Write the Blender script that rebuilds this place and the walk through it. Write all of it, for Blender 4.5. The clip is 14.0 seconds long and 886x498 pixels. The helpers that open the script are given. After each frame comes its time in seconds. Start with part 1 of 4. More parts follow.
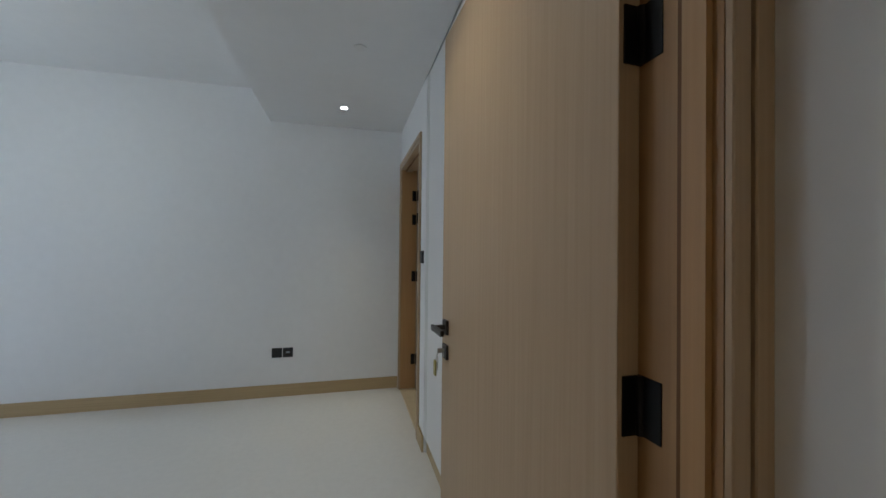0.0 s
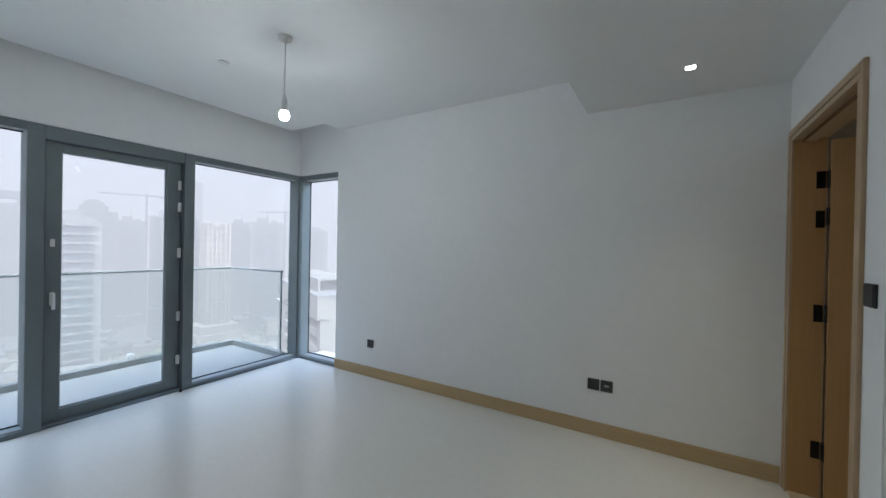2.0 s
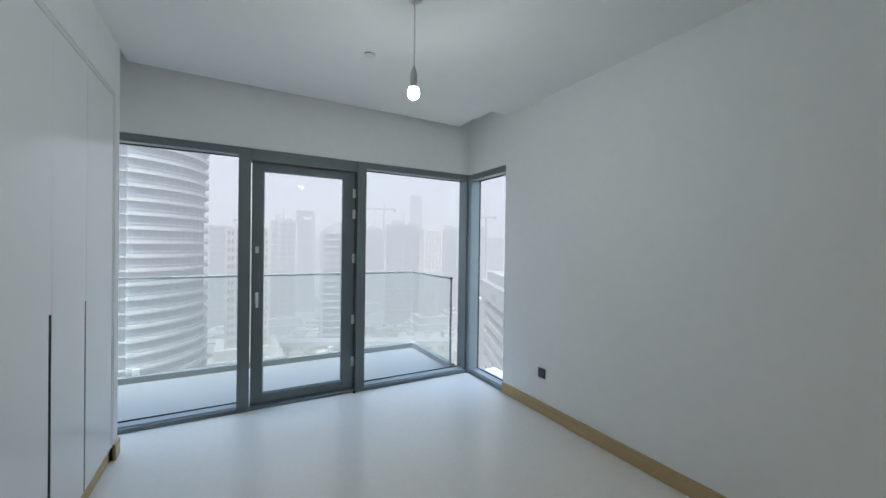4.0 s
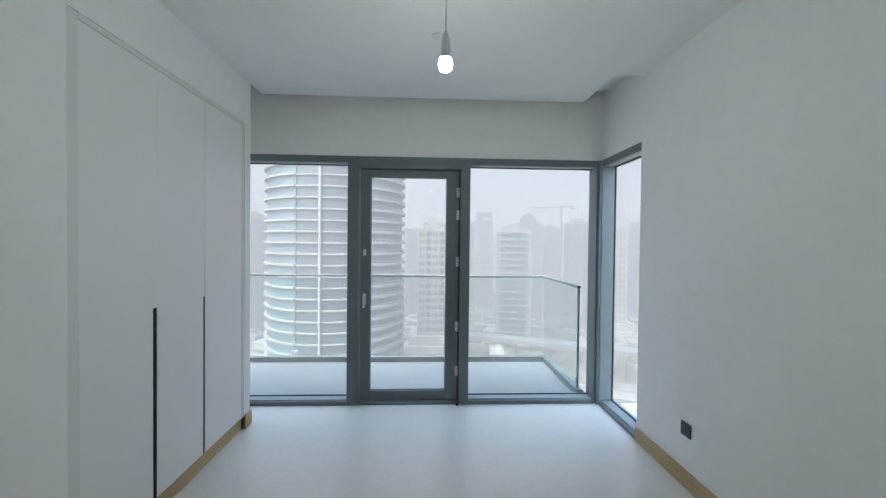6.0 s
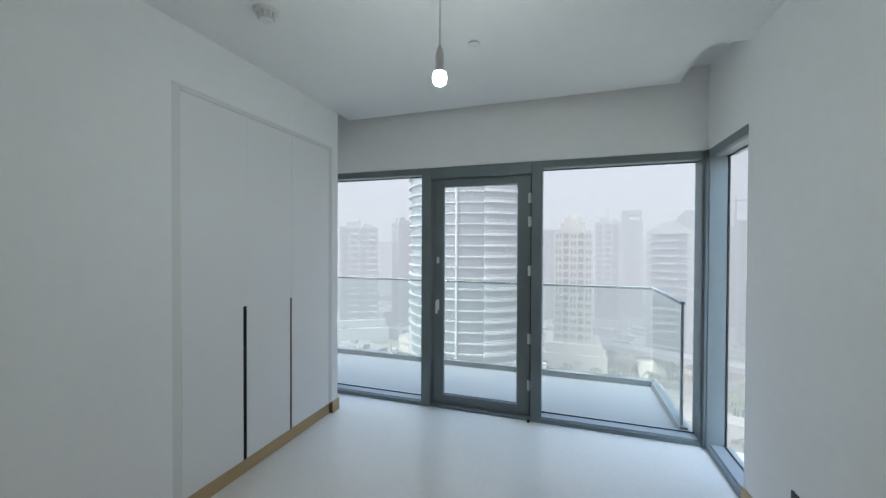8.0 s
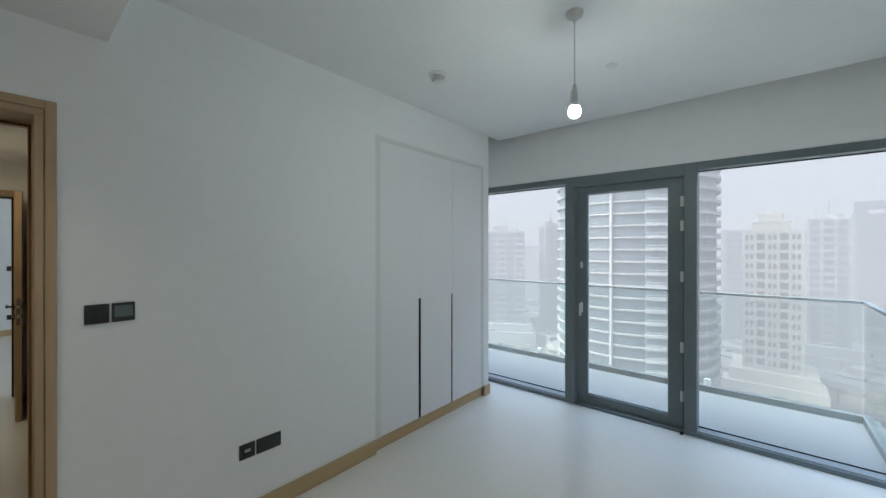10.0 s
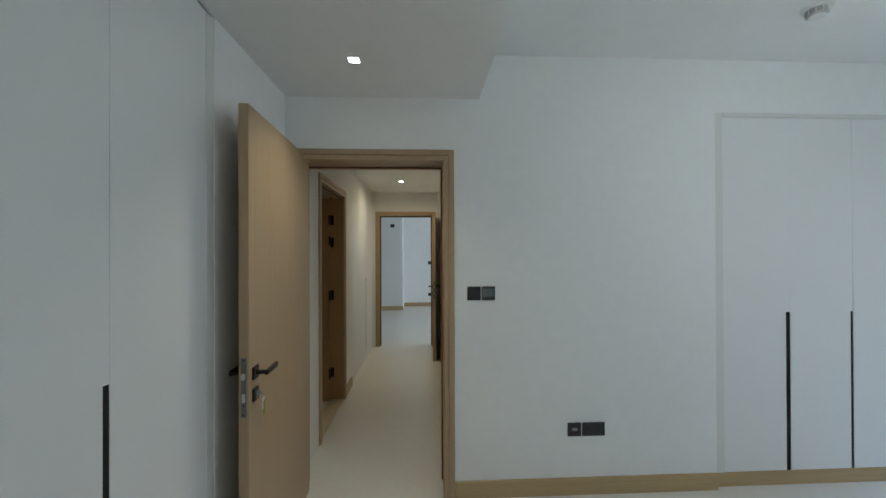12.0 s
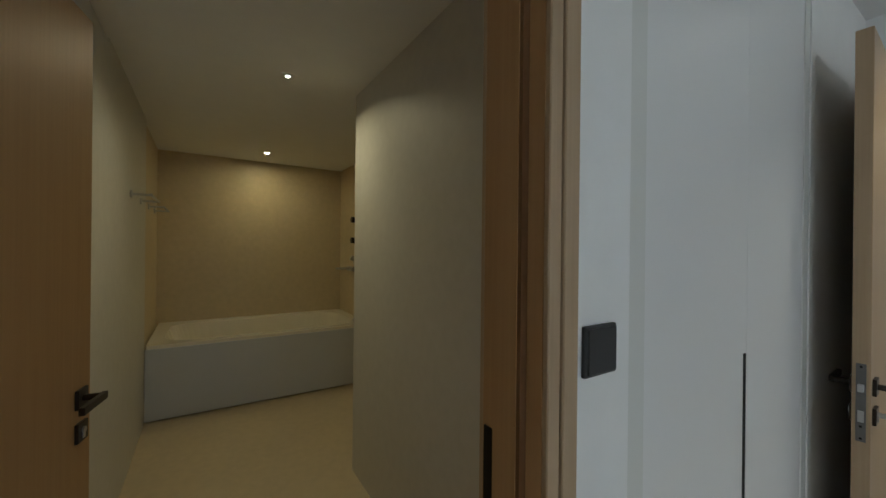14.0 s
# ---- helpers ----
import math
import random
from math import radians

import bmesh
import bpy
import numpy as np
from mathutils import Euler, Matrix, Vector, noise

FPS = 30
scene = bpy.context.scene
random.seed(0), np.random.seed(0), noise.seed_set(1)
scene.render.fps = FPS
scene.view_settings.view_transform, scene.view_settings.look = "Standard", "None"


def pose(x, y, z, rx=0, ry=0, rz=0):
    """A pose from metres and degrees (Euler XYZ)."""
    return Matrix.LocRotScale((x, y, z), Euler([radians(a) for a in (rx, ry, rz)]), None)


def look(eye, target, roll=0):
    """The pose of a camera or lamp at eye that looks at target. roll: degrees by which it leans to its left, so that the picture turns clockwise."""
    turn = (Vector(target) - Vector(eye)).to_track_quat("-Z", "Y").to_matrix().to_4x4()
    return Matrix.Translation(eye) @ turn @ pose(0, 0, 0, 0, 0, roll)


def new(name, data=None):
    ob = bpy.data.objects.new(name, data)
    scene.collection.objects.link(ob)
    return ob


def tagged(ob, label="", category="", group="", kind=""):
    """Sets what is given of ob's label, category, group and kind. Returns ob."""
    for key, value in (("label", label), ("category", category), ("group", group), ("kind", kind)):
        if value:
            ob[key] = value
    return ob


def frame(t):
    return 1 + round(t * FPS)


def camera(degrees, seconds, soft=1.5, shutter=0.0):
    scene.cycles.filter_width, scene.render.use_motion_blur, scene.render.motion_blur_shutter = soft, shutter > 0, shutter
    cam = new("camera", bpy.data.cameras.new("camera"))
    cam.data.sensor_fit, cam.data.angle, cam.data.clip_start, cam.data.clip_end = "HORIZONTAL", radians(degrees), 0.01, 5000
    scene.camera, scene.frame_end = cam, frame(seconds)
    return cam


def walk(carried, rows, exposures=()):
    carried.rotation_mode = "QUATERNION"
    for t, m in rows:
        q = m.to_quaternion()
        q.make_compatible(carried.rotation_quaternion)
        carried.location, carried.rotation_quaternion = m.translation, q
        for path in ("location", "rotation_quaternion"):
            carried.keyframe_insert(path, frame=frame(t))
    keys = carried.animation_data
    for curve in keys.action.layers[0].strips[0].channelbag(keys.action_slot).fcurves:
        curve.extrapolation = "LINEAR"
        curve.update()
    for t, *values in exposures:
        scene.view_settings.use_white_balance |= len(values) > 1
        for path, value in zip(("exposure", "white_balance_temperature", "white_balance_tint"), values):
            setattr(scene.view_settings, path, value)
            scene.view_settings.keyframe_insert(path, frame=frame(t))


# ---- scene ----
cam = camera(99.7, 14.0)

PATH = [
    (0, (0.586, -0.601, 1.318), (1.078, 1.337, 1.34), 0.6),
    (0.5, (0.592, -0.372, 1.316), (0.661, 1.626, 1.338), 1.3),
    (1, (0.585, -0.175, 1.35), (0.196, 1.787, 1.359), 1.1),
    (1.5, (0.54, -0.085, 1.398), (-0.225, 1.754, 1.388), 1.1),
    (2, (0.463, -0.02, 1.435), (-0.578, 1.688, 1.425), 1.1),
    (2.5, (0.389, 0.12, 1.44), (-0.921, 1.631, 1.428), 1.0),
    (3, (0.303, 0.288, 1.416), (-1.192, 1.617, 1.413), 1.0),
    (3.5, (0.196, 0.493, 1.439), (-1.435, 1.65, 1.432), 0.9),
    (6, (-0.087, 1.448, 1.503), (-2.085, 1.534, 1.473), 0.6),
    (6.5, (-0.158, 1.626, 1.49), (-2.152, 1.479, 1.463), 0.4),
    (7, (-0.246, 1.794, 1.521), (-2.221, 1.476, 1.488), 0.3),
    (7.2, (-0.262, 1.842, 1.533), (-2.227, 1.47, 1.502), 0.4),
    (9.3, (0.104, 2.241, 1.572), (-1.579, 1.161, 1.566), -0.3),
    (9.5, (0.14, 2.242, 1.573), (-1.5, 1.099, 1.57), -0.2),
    (10, (0.192, 2.249, 1.572), (-1.332, 0.954, 1.57), 0.0),
    (10.5, (0.168, 2.283, 1.575), (-1.08, 0.72, 1.568), -0.1),
    (11, (0.194, 2.279, 1.572), (-0.696, 0.488, 1.569), -0.2),
    (11.5, (0.216, 2.29, 1.561), (-0.297, 0.357, 1.563), -0.2),
    (12, (0.228, 2.34, 1.551), (0.133, 0.342, 1.559), -0.2),
    (12.5, (0.327, 2.361, 1.532), (0.702, 0.397, 1.544), 0.1),
    (13, (0.421, 2.425, 1.503), (1.338, 0.648, 1.518), 0.2),
    (13.5, (0.541, 2.484, 1.48), (1.927, 1.042, 1.486), 0.5),
    (14, (0.688, 2.5, 1.459), (2.373, 1.422, 1.458), 0.6),
]
walk(cam, [(t, look(eye, target, roll)) for t, eye, target, roll in PATH], [(0, 1.22, 5500, 1), (1.5, 1.16, 5580, 0), (3, 1.10, 5700, -2), (10, 1.06, 5740, -4), (11.5, 1.23, 5690, -4), (12.2, 1.30, 5640, -6), (13.3, 1.29, 5650, -4), (14, 1.30, 5650, -3)])

# ---- light ----
world = bpy.data.worlds.new("hazy_sky")
scene.world = world
world.use_nodes = True
wn = world.node_tree
sky = wn.nodes.new("ShaderNodeTexSky")
sky.sky_type = "NISHITA"
sky.sun_disc = False
sky.sun_elevation = radians(55)
sky.sun_rotation = radians(128)
sky.dust_density = 6.0
sky.air_density = 1.0
wn.links.new(sky.outputs[0], wn.nodes["Background"].inputs[0])
wn.nodes["Background"].inputs[1].default_value = 0.66
sun = new("sun", bpy.data.lights.new("sun", "SUN"))
sun.data.energy, sun.data.angle, sun.data.color = 0.25, radians(15), (1.0, 0.95, 0.88)
sun.matrix_world = look((79, -62, 143), (0, 0, 0))


def lamp(name, place, target, watts, size, colour, spread=150):
    d = bpy.data.lights.new(name, "AREA")
    d.energy, d.size, d.color, d.spread = watts, size, colour, radians(spread)
    o = new(name, d)
    o.matrix_world = look(place, target)
    return o


SOFTWARM = (1.0, 0.84, 0.66)

lamp("downlight_lamp", (0.58, 0.46, 2.49), (0.58, 0.46, 0), 1.0, 0.045, SOFTWARM, 100)
lamp("downlight_lamp", (0.54, 2.57, 2.49), (0.54, 2.57, 0), 0.3, 0.045, SOFTWARM, 60)
lamp("downlight_lamp", (0.55, -2.77, 2.48), (0.55, -2.77, 0), 2.4, 0.045, (1.0, 0.74, 0.46), 165)
lamp("downlight_lamp", (3.0, 2.10, 2.435), (3.0, 2.10, 0), 1.5, 0.045, (1.0, 0.78, 0.46), 150)
lamp("downlight_lamp", (5.14, 1.934, 2.465), (5.14, 1.934, 0), 1.25, 0.045, (1.0, 0.76, 0.37), 175)
# Lamp added to brighten the far room, in place of sky through an assumed window.
far_fill = lamp("far_window_sky", (-3.36, -6.0, 1.25), (0, -6.0, 1.2), 9.5, 3.2, (0.95, 0.98, 1.0), 170)
far_fill.data.shape, far_fill.data.size_y = "RECTANGLE", 2.2

# ---- materials ----


def material(name, colour, rough=0.5, metal=0.0, spots=(), bump=0.0, bump_scale=200.0, coat=0.0):
    """Principled surface; spots: (scale, amount) pairs of brightness variation in metres^-1."""
    m = bpy.data.materials.new(name)
    m.use_nodes = True
    n, l = m.node_tree.nodes, m.node_tree.links
    p = n["Principled BSDF"]
    p.inputs["Roughness"].default_value = rough
    p.inputs["Metallic"].default_value = metal
    p.inputs["Coat Weight"].default_value = coat
    p.inputs["Coat Roughness"].default_value = 0.08
    p.inputs["Base Color"].default_value = (*colour, 1)
    co = n.new("ShaderNodeTexCoord")
    last = None
    for scale, amount in spots:
        t = n.new("ShaderNodeTexNoise")
        t.inputs["Scale"].default_value, t.inputs["Detail"].default_value = scale, 4
        l.new(co.outputs["Object"], t.inputs["Vector"])
        r = n.new("ShaderNodeMapRange")
        r.inputs["From Min"].default_value, r.inputs["From Max"].default_value = 0.3, 0.7
        r.inputs["To Min"].default_value, r.inputs["To Max"].default_value = 1 - amount, 1 + amount
        l.new(t.outputs["Fac"], r.inputs["Value"])
        v = n.new("ShaderNodeVectorMath")
        v.operation = "MULTIPLY"
        if last is None:
            v.inputs[0].default_value = colour
        else:
            l.new(last, v.inputs[0])
        l.new(r.outputs[0], v.inputs[1])
        last = v.outputs[0]
    if last is not None:
        l.new(last, p.inputs["Base Color"])
    if bump:
        t = n.new("ShaderNodeTexNoise")
        t.inputs["Scale"].default_value, t.inputs["Detail"].default_value = bump_scale, 3
        l.new(co.outputs["Object"], t.inputs["Vector"])
        b = n.new("ShaderNodeBump")
        b.inputs["Strength"].default_value, b.inputs["Distance"].default_value = bump, 0.002
        l.new(t.outputs["Fac"], b.inputs["Height"])
        l.new(b.outputs[0], p.inputs["Normal"])
    return m


def wood_material(name, dark, light, across="X", rough=0.45):
    """Straight-grained veneer whose grain runs along z (or along the longest axis given)."""
    m = bpy.data.materials.new(name)
    m.use_nodes = True
    n, l = m.node_tree.nodes, m.node_tree.links
    p = n["Principled BSDF"]
    co, mp = n.new("ShaderNodeTexCoord"), n.new("ShaderNodeMapping")
    mp.inputs["Scale"].default_value = {"Z": (95, 95, 1.6), "X": (1.6, 95, 95), "Y": (95, 1.6, 95)}[across]
    l.new(co.outputs["Object"], mp.inputs["Vector"])
    t = n.new("ShaderNodeTexNoise")
    t.inputs["Scale"].default_value, t.inputs["Detail"].default_value, t.inputs["Distortion"].default_value = 1.0, 6, 0.4
    l.new(mp.outputs[0], t.inputs["Vector"])
    big = n.new("ShaderNodeTexNoise")
    big.inputs["Scale"].default_value = 2.0
    l.new(mp.outputs[0], big.inputs["Vector"])
    mix = n.new("ShaderNodeMix")
    mix.data_type = "FLOAT"
    mix.inputs[0].default_value = 0.3
    l.new(t.outputs["Fac"], mix.inputs[2])
    l.new(big.outputs["Fac"], mix.inputs[3])
    r = n.new("ShaderNodeValToRGB")
    r.color_ramp.elements[0].position, r.color_ramp.elements[1].position = 0.25, 0.75
    r.color_ramp.elements[0].color, r.color_ramp.elements[1].color = (*dark, 1), (*light, 1)
    l.new(mix.outputs[0], r.inputs[0])
    l.new(r.outputs[0], p.inputs["Base Color"])
    p.inputs["Roughness"].default_value = rough
    b = n.new("ShaderNodeBump")
    b.inputs["Strength"].default_value, b.inputs["Distance"].default_value = 0.15, 0.001
    l.new(t.outputs["Fac"], b.inputs["Height"])
    l.new(b.outputs[0], p.inputs["Normal"])
    return m


def glow(name, colour, strength):
    m = bpy.data.materials.new(name)
    m.use_nodes = True
    p = m.node_tree.nodes["Principled BSDF"]
    p.inputs["Base Color"].default_value = (*colour, 1)
    p.inputs["Emission Color"].default_value = (*colour, 1)
    p.inputs["Emission Strength"].default_value = strength
    return m


def pane_material(name, tint, gloss=0.06):
    """Thin clear pane: straight-through light with a mirror sheen that grows at grazing angles."""
    m = bpy.data.materials.new(name)
    m.use_nodes = True
    n, l = m.node_tree.nodes, m.node_tree.links
    n.remove(n["Principled BSDF"])
    clear, shine, mix, fr = (n.new("ShaderNodeBsdfTransparent"), n.new("ShaderNodeBsdfGlossy"), n.new("ShaderNodeMixShader"),
                             n.new("ShaderNodeLayerWeight"))
    power = n.new("ShaderNodeMath")
    power.operation, power.inputs[1].default_value = "POWER", 4.0
    scale = n.new("ShaderNodeMath")
    scale.operation, scale.inputs[1].default_value, scale.inputs[2].default_value = "MULTIPLY_ADD", 0.40, 0.005
    clear.inputs[0].default_value = (*tint, 1)
    shine.inputs["Roughness"].default_value = 0.01
    fr.inputs["Blend"].default_value = 0.5
    l.new(fr.outputs["Facing"], power.inputs[0])
    l.new(power.outputs[0], scale.inputs[0])
    l.new(scale.outputs[0], mix.inputs[0])
    l.new(clear.outputs[0], mix.inputs[1])
    l.new(shine.outputs[0], mix.inputs[2])
    l.new(mix.outputs[0], n["Material Output"].inputs[0])
    return m


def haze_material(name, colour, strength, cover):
    """Painted haze: lets most of the view through and glows with the sky's own grey."""
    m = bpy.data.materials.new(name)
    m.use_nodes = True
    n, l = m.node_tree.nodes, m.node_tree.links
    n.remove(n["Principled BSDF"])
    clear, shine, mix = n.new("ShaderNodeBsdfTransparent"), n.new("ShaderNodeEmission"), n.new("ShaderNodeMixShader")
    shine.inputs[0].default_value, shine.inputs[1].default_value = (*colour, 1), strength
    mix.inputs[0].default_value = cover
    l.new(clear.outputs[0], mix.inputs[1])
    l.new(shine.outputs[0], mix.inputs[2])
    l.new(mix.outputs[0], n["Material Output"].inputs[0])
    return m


WALL = material("wall_paint", (0.87, 0.872, 0.868), 0.75, spots=((1.5, 0.012), (14, 0.012)), bump=0.05, bump_scale=350)
CEIL = material("ceiling_paint", (0.84, 0.84, 0.835), 0.85, spots=((1.2, 0.012), (10, 0.01)), bump=0.04, bump_scale=300)
TILE = material("porcelain_floor", (0.82, 0.80, 0.75), 0.2, spots=((0.8, 0.02), (25, 0.02)), bump=0.01, bump_scale=60)
STONE = material("bath_stone", (0.60, 0.50, 0.33), 0.45, spots=((1.2, 0.05), (18, 0.04)), bump=0.02, bump_scale=60)
STONEGREY = material("bath_partition_stone", (0.62, 0.60, 0.55), 0.5, spots=((1.2, 0.04), (18, 0.03)), bump=0.02, bump_scale=60)
LACQUER = material("white_lacquer", (0.82, 0.82, 0.82), 0.32, spots=((1.0, 0.008),), bump=0.01, bump_scale=120)
OAK = wood_material("oak_veneer", (0.41, 0.292, 0.172), (0.475, 0.35, 0.218), "Z")
OAK_X = wood_material("oak_veneer_along_x", (0.41, 0.292, 0.172), (0.475, 0.35, 0.218), "X")
# Redder oak for linings and two doors: warm lamp light put into the colour.
OAK_WARMLIT = wood_material("oak_warm_lit", (0.41, 0.236, 0.095), (0.48, 0.29, 0.125), "Z")
# Duller than the doors: the filler strips' shading is put into their colour.
TRIM_SHADED = material("wardrobe_trim_shaded", (0.74, 0.745, 0.72), 0.45, spots=((1.0, 0.01),))
SKIRT_X = wood_material("oak_skirting_x", (0.42, 0.31, 0.155), (0.52, 0.39, 0.21), "X")
SKIRT_Y = wood_material("oak_skirting_y", (0.42, 0.31, 0.155), (0.52, 0.39, 0.21), "Y")
BLACK = material("black_metal", (0.012, 0.012, 0.013), 0.38, 0.6, spots=((40, 0.1),))
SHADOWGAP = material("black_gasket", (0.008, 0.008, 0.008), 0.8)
BROWNGAP = material("brown_gasket", (0.16, 0.075, 0.025), 0.7)
DARKPLASTIC = material("anthracite_plastic", (0.03, 0.031, 0.034), 0.45, spots=((30, 0.06),))
BRONZE = material("dark_bronze", (0.05, 0.042, 0.038), 0.35, 0.8)
EDGEMETAL = material("dull_grey_metal", (0.17, 0.165, 0.16), 0.5, 0.3, spots=((30, 0.08),))
SCREEN = material("grey_display", (0.16, 0.19, 0.19), 0.2)
STEEL = material("brushed_steel", (0.55, 0.55, 0.55), 0.3, 1.0)
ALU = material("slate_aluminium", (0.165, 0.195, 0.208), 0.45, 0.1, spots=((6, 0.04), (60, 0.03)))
# Reveals and the corner post's side face are paler than the frame fronts.
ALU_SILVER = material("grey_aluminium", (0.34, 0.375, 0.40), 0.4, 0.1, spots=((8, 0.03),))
ALU_MID = material("paler_slate_aluminium", (0.235, 0.265, 0.285), 0.4, 0.1, spots=((8, 0.03),))
RUBBER = material("rubber_gasket", (0.03, 0.033, 0.035), 0.7)
PANE = pane_material("clear_glass", (0.97, 0.985, 0.985))
RAILPANE = pane_material("rail_glass", (0.955, 0.98, 0.975))
WHITEPLASTIC = material("white_plastic", (0.75, 0.75, 0.74), 0.4)
BALCTILE = material("balcony_tile", (0.27, 0.275, 0.27), 0.5, spots=((1.5, 0.05), (20, 0.04)))
KERB = material("balcony_kerb_metal", (0.23, 0.245, 0.25), 0.5, 0.2, spots=((3, 0.06),))
BULB = glow("bulb_glass", (1.0, 0.96, 0.90), 125.0)
SPOT = glow("downlight_glass", (1.0, 0.93, 0.82), 12.0)
PORCELAIN = material("bath_acrylic", (0.80, 0.76, 0.66), 0.15)
TAG = material("yellow_key_tag", (0.42, 0.38, 0.13), 0.4)

# ---- building helpers ----


def box(bm, x0, x1, y0, y1, z0, z1):
    v = [bm.verts.new((x, y, z)) for z in (z0, z1) for y in (y0, y1) for x in (x0, x1)]
    for q in ((0, 2, 3, 1), (4, 5, 7, 6), (0, 1, 5, 4), (2, 6, 7, 3), (0, 4, 6, 2), (1, 3, 7, 5)):
        bm.faces.new([v[i] for i in q])
    return bm


def boxes(*list_of):
    bm = bmesh.new()
    for b in list_of:
        box(bm, *b)
    return bm


def rounded(x0, x1, y0, y1, z0, z1, r=0.003, seg=2):
    bm = box(bmesh.new(), x0, x1, y0, y1, z0, z1)
    bmesh.ops.bevel(bm, geom=bm.edges[:], offset=r, segments=seg, affect="EDGES", profile=0.5)
    return bm


def rod(p, q, r, sides=16, r2=None):
    bm = bmesh.new()
    p, q = Vector(p), Vector(q)
    bmesh.ops.create_cone(bm, cap_ends=True, segments=sides, radius1=r, radius2=r if r2 is None else r2, depth=(q - p).length)
    bm.transform(Matrix.Translation((p + q) / 2) @ (q - p).to_track_quat("Z", "Y").to_matrix().to_4x4())
    return bm


def lathe(profile, sides=32):
    """A turned shape round z from (radius, height) pairs."""
    bm = bmesh.new()
    rings = []
    for r, z in profile:
        rings.append([bm.verts.new((r * math.cos(2 * math.pi * k / sides), r * math.sin(2 * math.pi * k / sides), z)) for k in range(sides)])
    for a, b in zip(rings, rings[1:]):
        for k in range(sides):
            bm.faces.new((a[k], a[(k + 1) % sides], b[(k + 1) % sides], b[k]))
    bm.faces.new(list(reversed(rings[0])))
    bm.faces.new(rings[-1])
    return bm


def merge(*bms):
    out = bmesh.new()
    for b in bms:
        me = bpy.data.meshes.new("tmp")
        b.to_mesh(me)
        b.free()
        out.from_mesh(me)
        bpy.data.meshes.remove(me)
    return out


def part(name, bm, material_, parent=None, label="", smooth=False):
    me = bpy.data.meshes.new(name)
    bmesh.ops.recalc_face_normals(bm, faces=bm.faces[:])
    if smooth:
        for f in bm.faces:
            f.smooth = True
    bm.to_mesh(me)
    bm.free()
    me.materials.append(material_)
    ob = new(name, me)
    if parent is not None:
        ob.parent = parent
        ob.matrix_parent_inverse = parent.matrix_basis.inverted()
    if label:
        tagged(ob, label)
    return ob


def thing(name, place, label, category, group="", kind=""):
    ob = new(name)
    ob.empty_display_size = 0.1
    ob.matrix_basis = place if isinstance(place, Matrix) else Matrix.Translation(place)
    return tagged(ob, label, category, group, kind)


def local(ob):
    """Move freshly built children, made in the thing's own axes, under it."""
    for c in ob.children:
        c.matrix_parent_inverse = Matrix.Identity(4)
    return ob


def structure(name, bm, material_, label, category):
    return tagged(part(name, bm, material_), label, category, kind="structure")


# ---- the plan, in metres ----
E, N = 1.085, 3.075            # east and north walls of the bedroom
SB = -0.25                     # corridor face of the south wall
WX = -3.545                    # inner face of the window frames
STEP = -0.115                  # where the ceiling drops
ZC, ZL = 2.785, 2.505          # main and low ceilings
HEAD = 2.275                   # top of the window frames
NWE = -2.88                    # east end of the return window
SWE = -3.215                   # west end of the south wall
DX0, DX1, DZ = 0.112, 1.022, 2.115   # entry opening

CW, CE, CY = 0.0, 1.08, -3.74    # corridor: west and east walls, far wall
BY0, BY1 = 2.065, 2.99            # bathroom door opening along the east wall
WT = 0.14                        # east wall thickness
L = 0.03                         # door lining thickness

# floor and outer slabs
structure("floor", boxes((WX + 0.0, 6.0, -9.2, N + 0.4, -0.15, 0.0)), TILE, "glossy cream porcelain tile floor", "floor")

# south wall, with the entry opening and the wardrobe recess
WZ = 3.0
structure("wall_south", boxes(
    (SWE, -3.12, -0.62, 0, 0, WZ), (-3.12, -1.655, -0.62, 0, 2.445, WZ), (-3.12, -1.655, -0.66, -0.62, 0, WZ),
    (-1.655, STEP, SB, 0, 0, WZ), (STEP, DX0 - L, SB, 0, 0, ZL + 0.2), (DX0 - L, DX1 + L, SB, 0, DZ + L, ZL + 0.2),
    (DX1 + L, E + 0.5, SB, 0, 0, ZL + 0.2)), WALL, "plain white painted plaster wall", "wall")
# east wall, with the wardrobe recess and the bathroom opening
structure("wall_east", boxes(
    (E, E + WT, 0, 0.775, 0, ZL), (E + 0.62, E + 0.66, 0.0, 1.6, 0, ZL), (E, E + WT, 1.835, BY0 - L, 0, ZL),
    (E, E + WT, BY0 - L, BY1 + L, DZ + L, ZL), (E, E + WT, BY1 + L, N, 0, ZL), (E, E + WT, 0, N, ZL, ZL + 0.2)),
    WALL, "plain white painted plaster wall", "wall")
# north wall and the piece over the return window
structure("wall_north", boxes((NWE, E + WT, N, N + 0.2, 0, WZ), (WX - 0.06, NWE, N, N + 0.2, HEAD + 0.02, WZ)), WALL, "plain white painted plaster wall", "wall")
structure("wall_west", boxes((WX - 0.2, WX, -0.45, N, HEAD + 0.02, WZ), (WX - 0.2, SWE, -0.62, -0.45, 0, WZ)), WALL,
          "white plaster bulkhead above the windows", "wall")
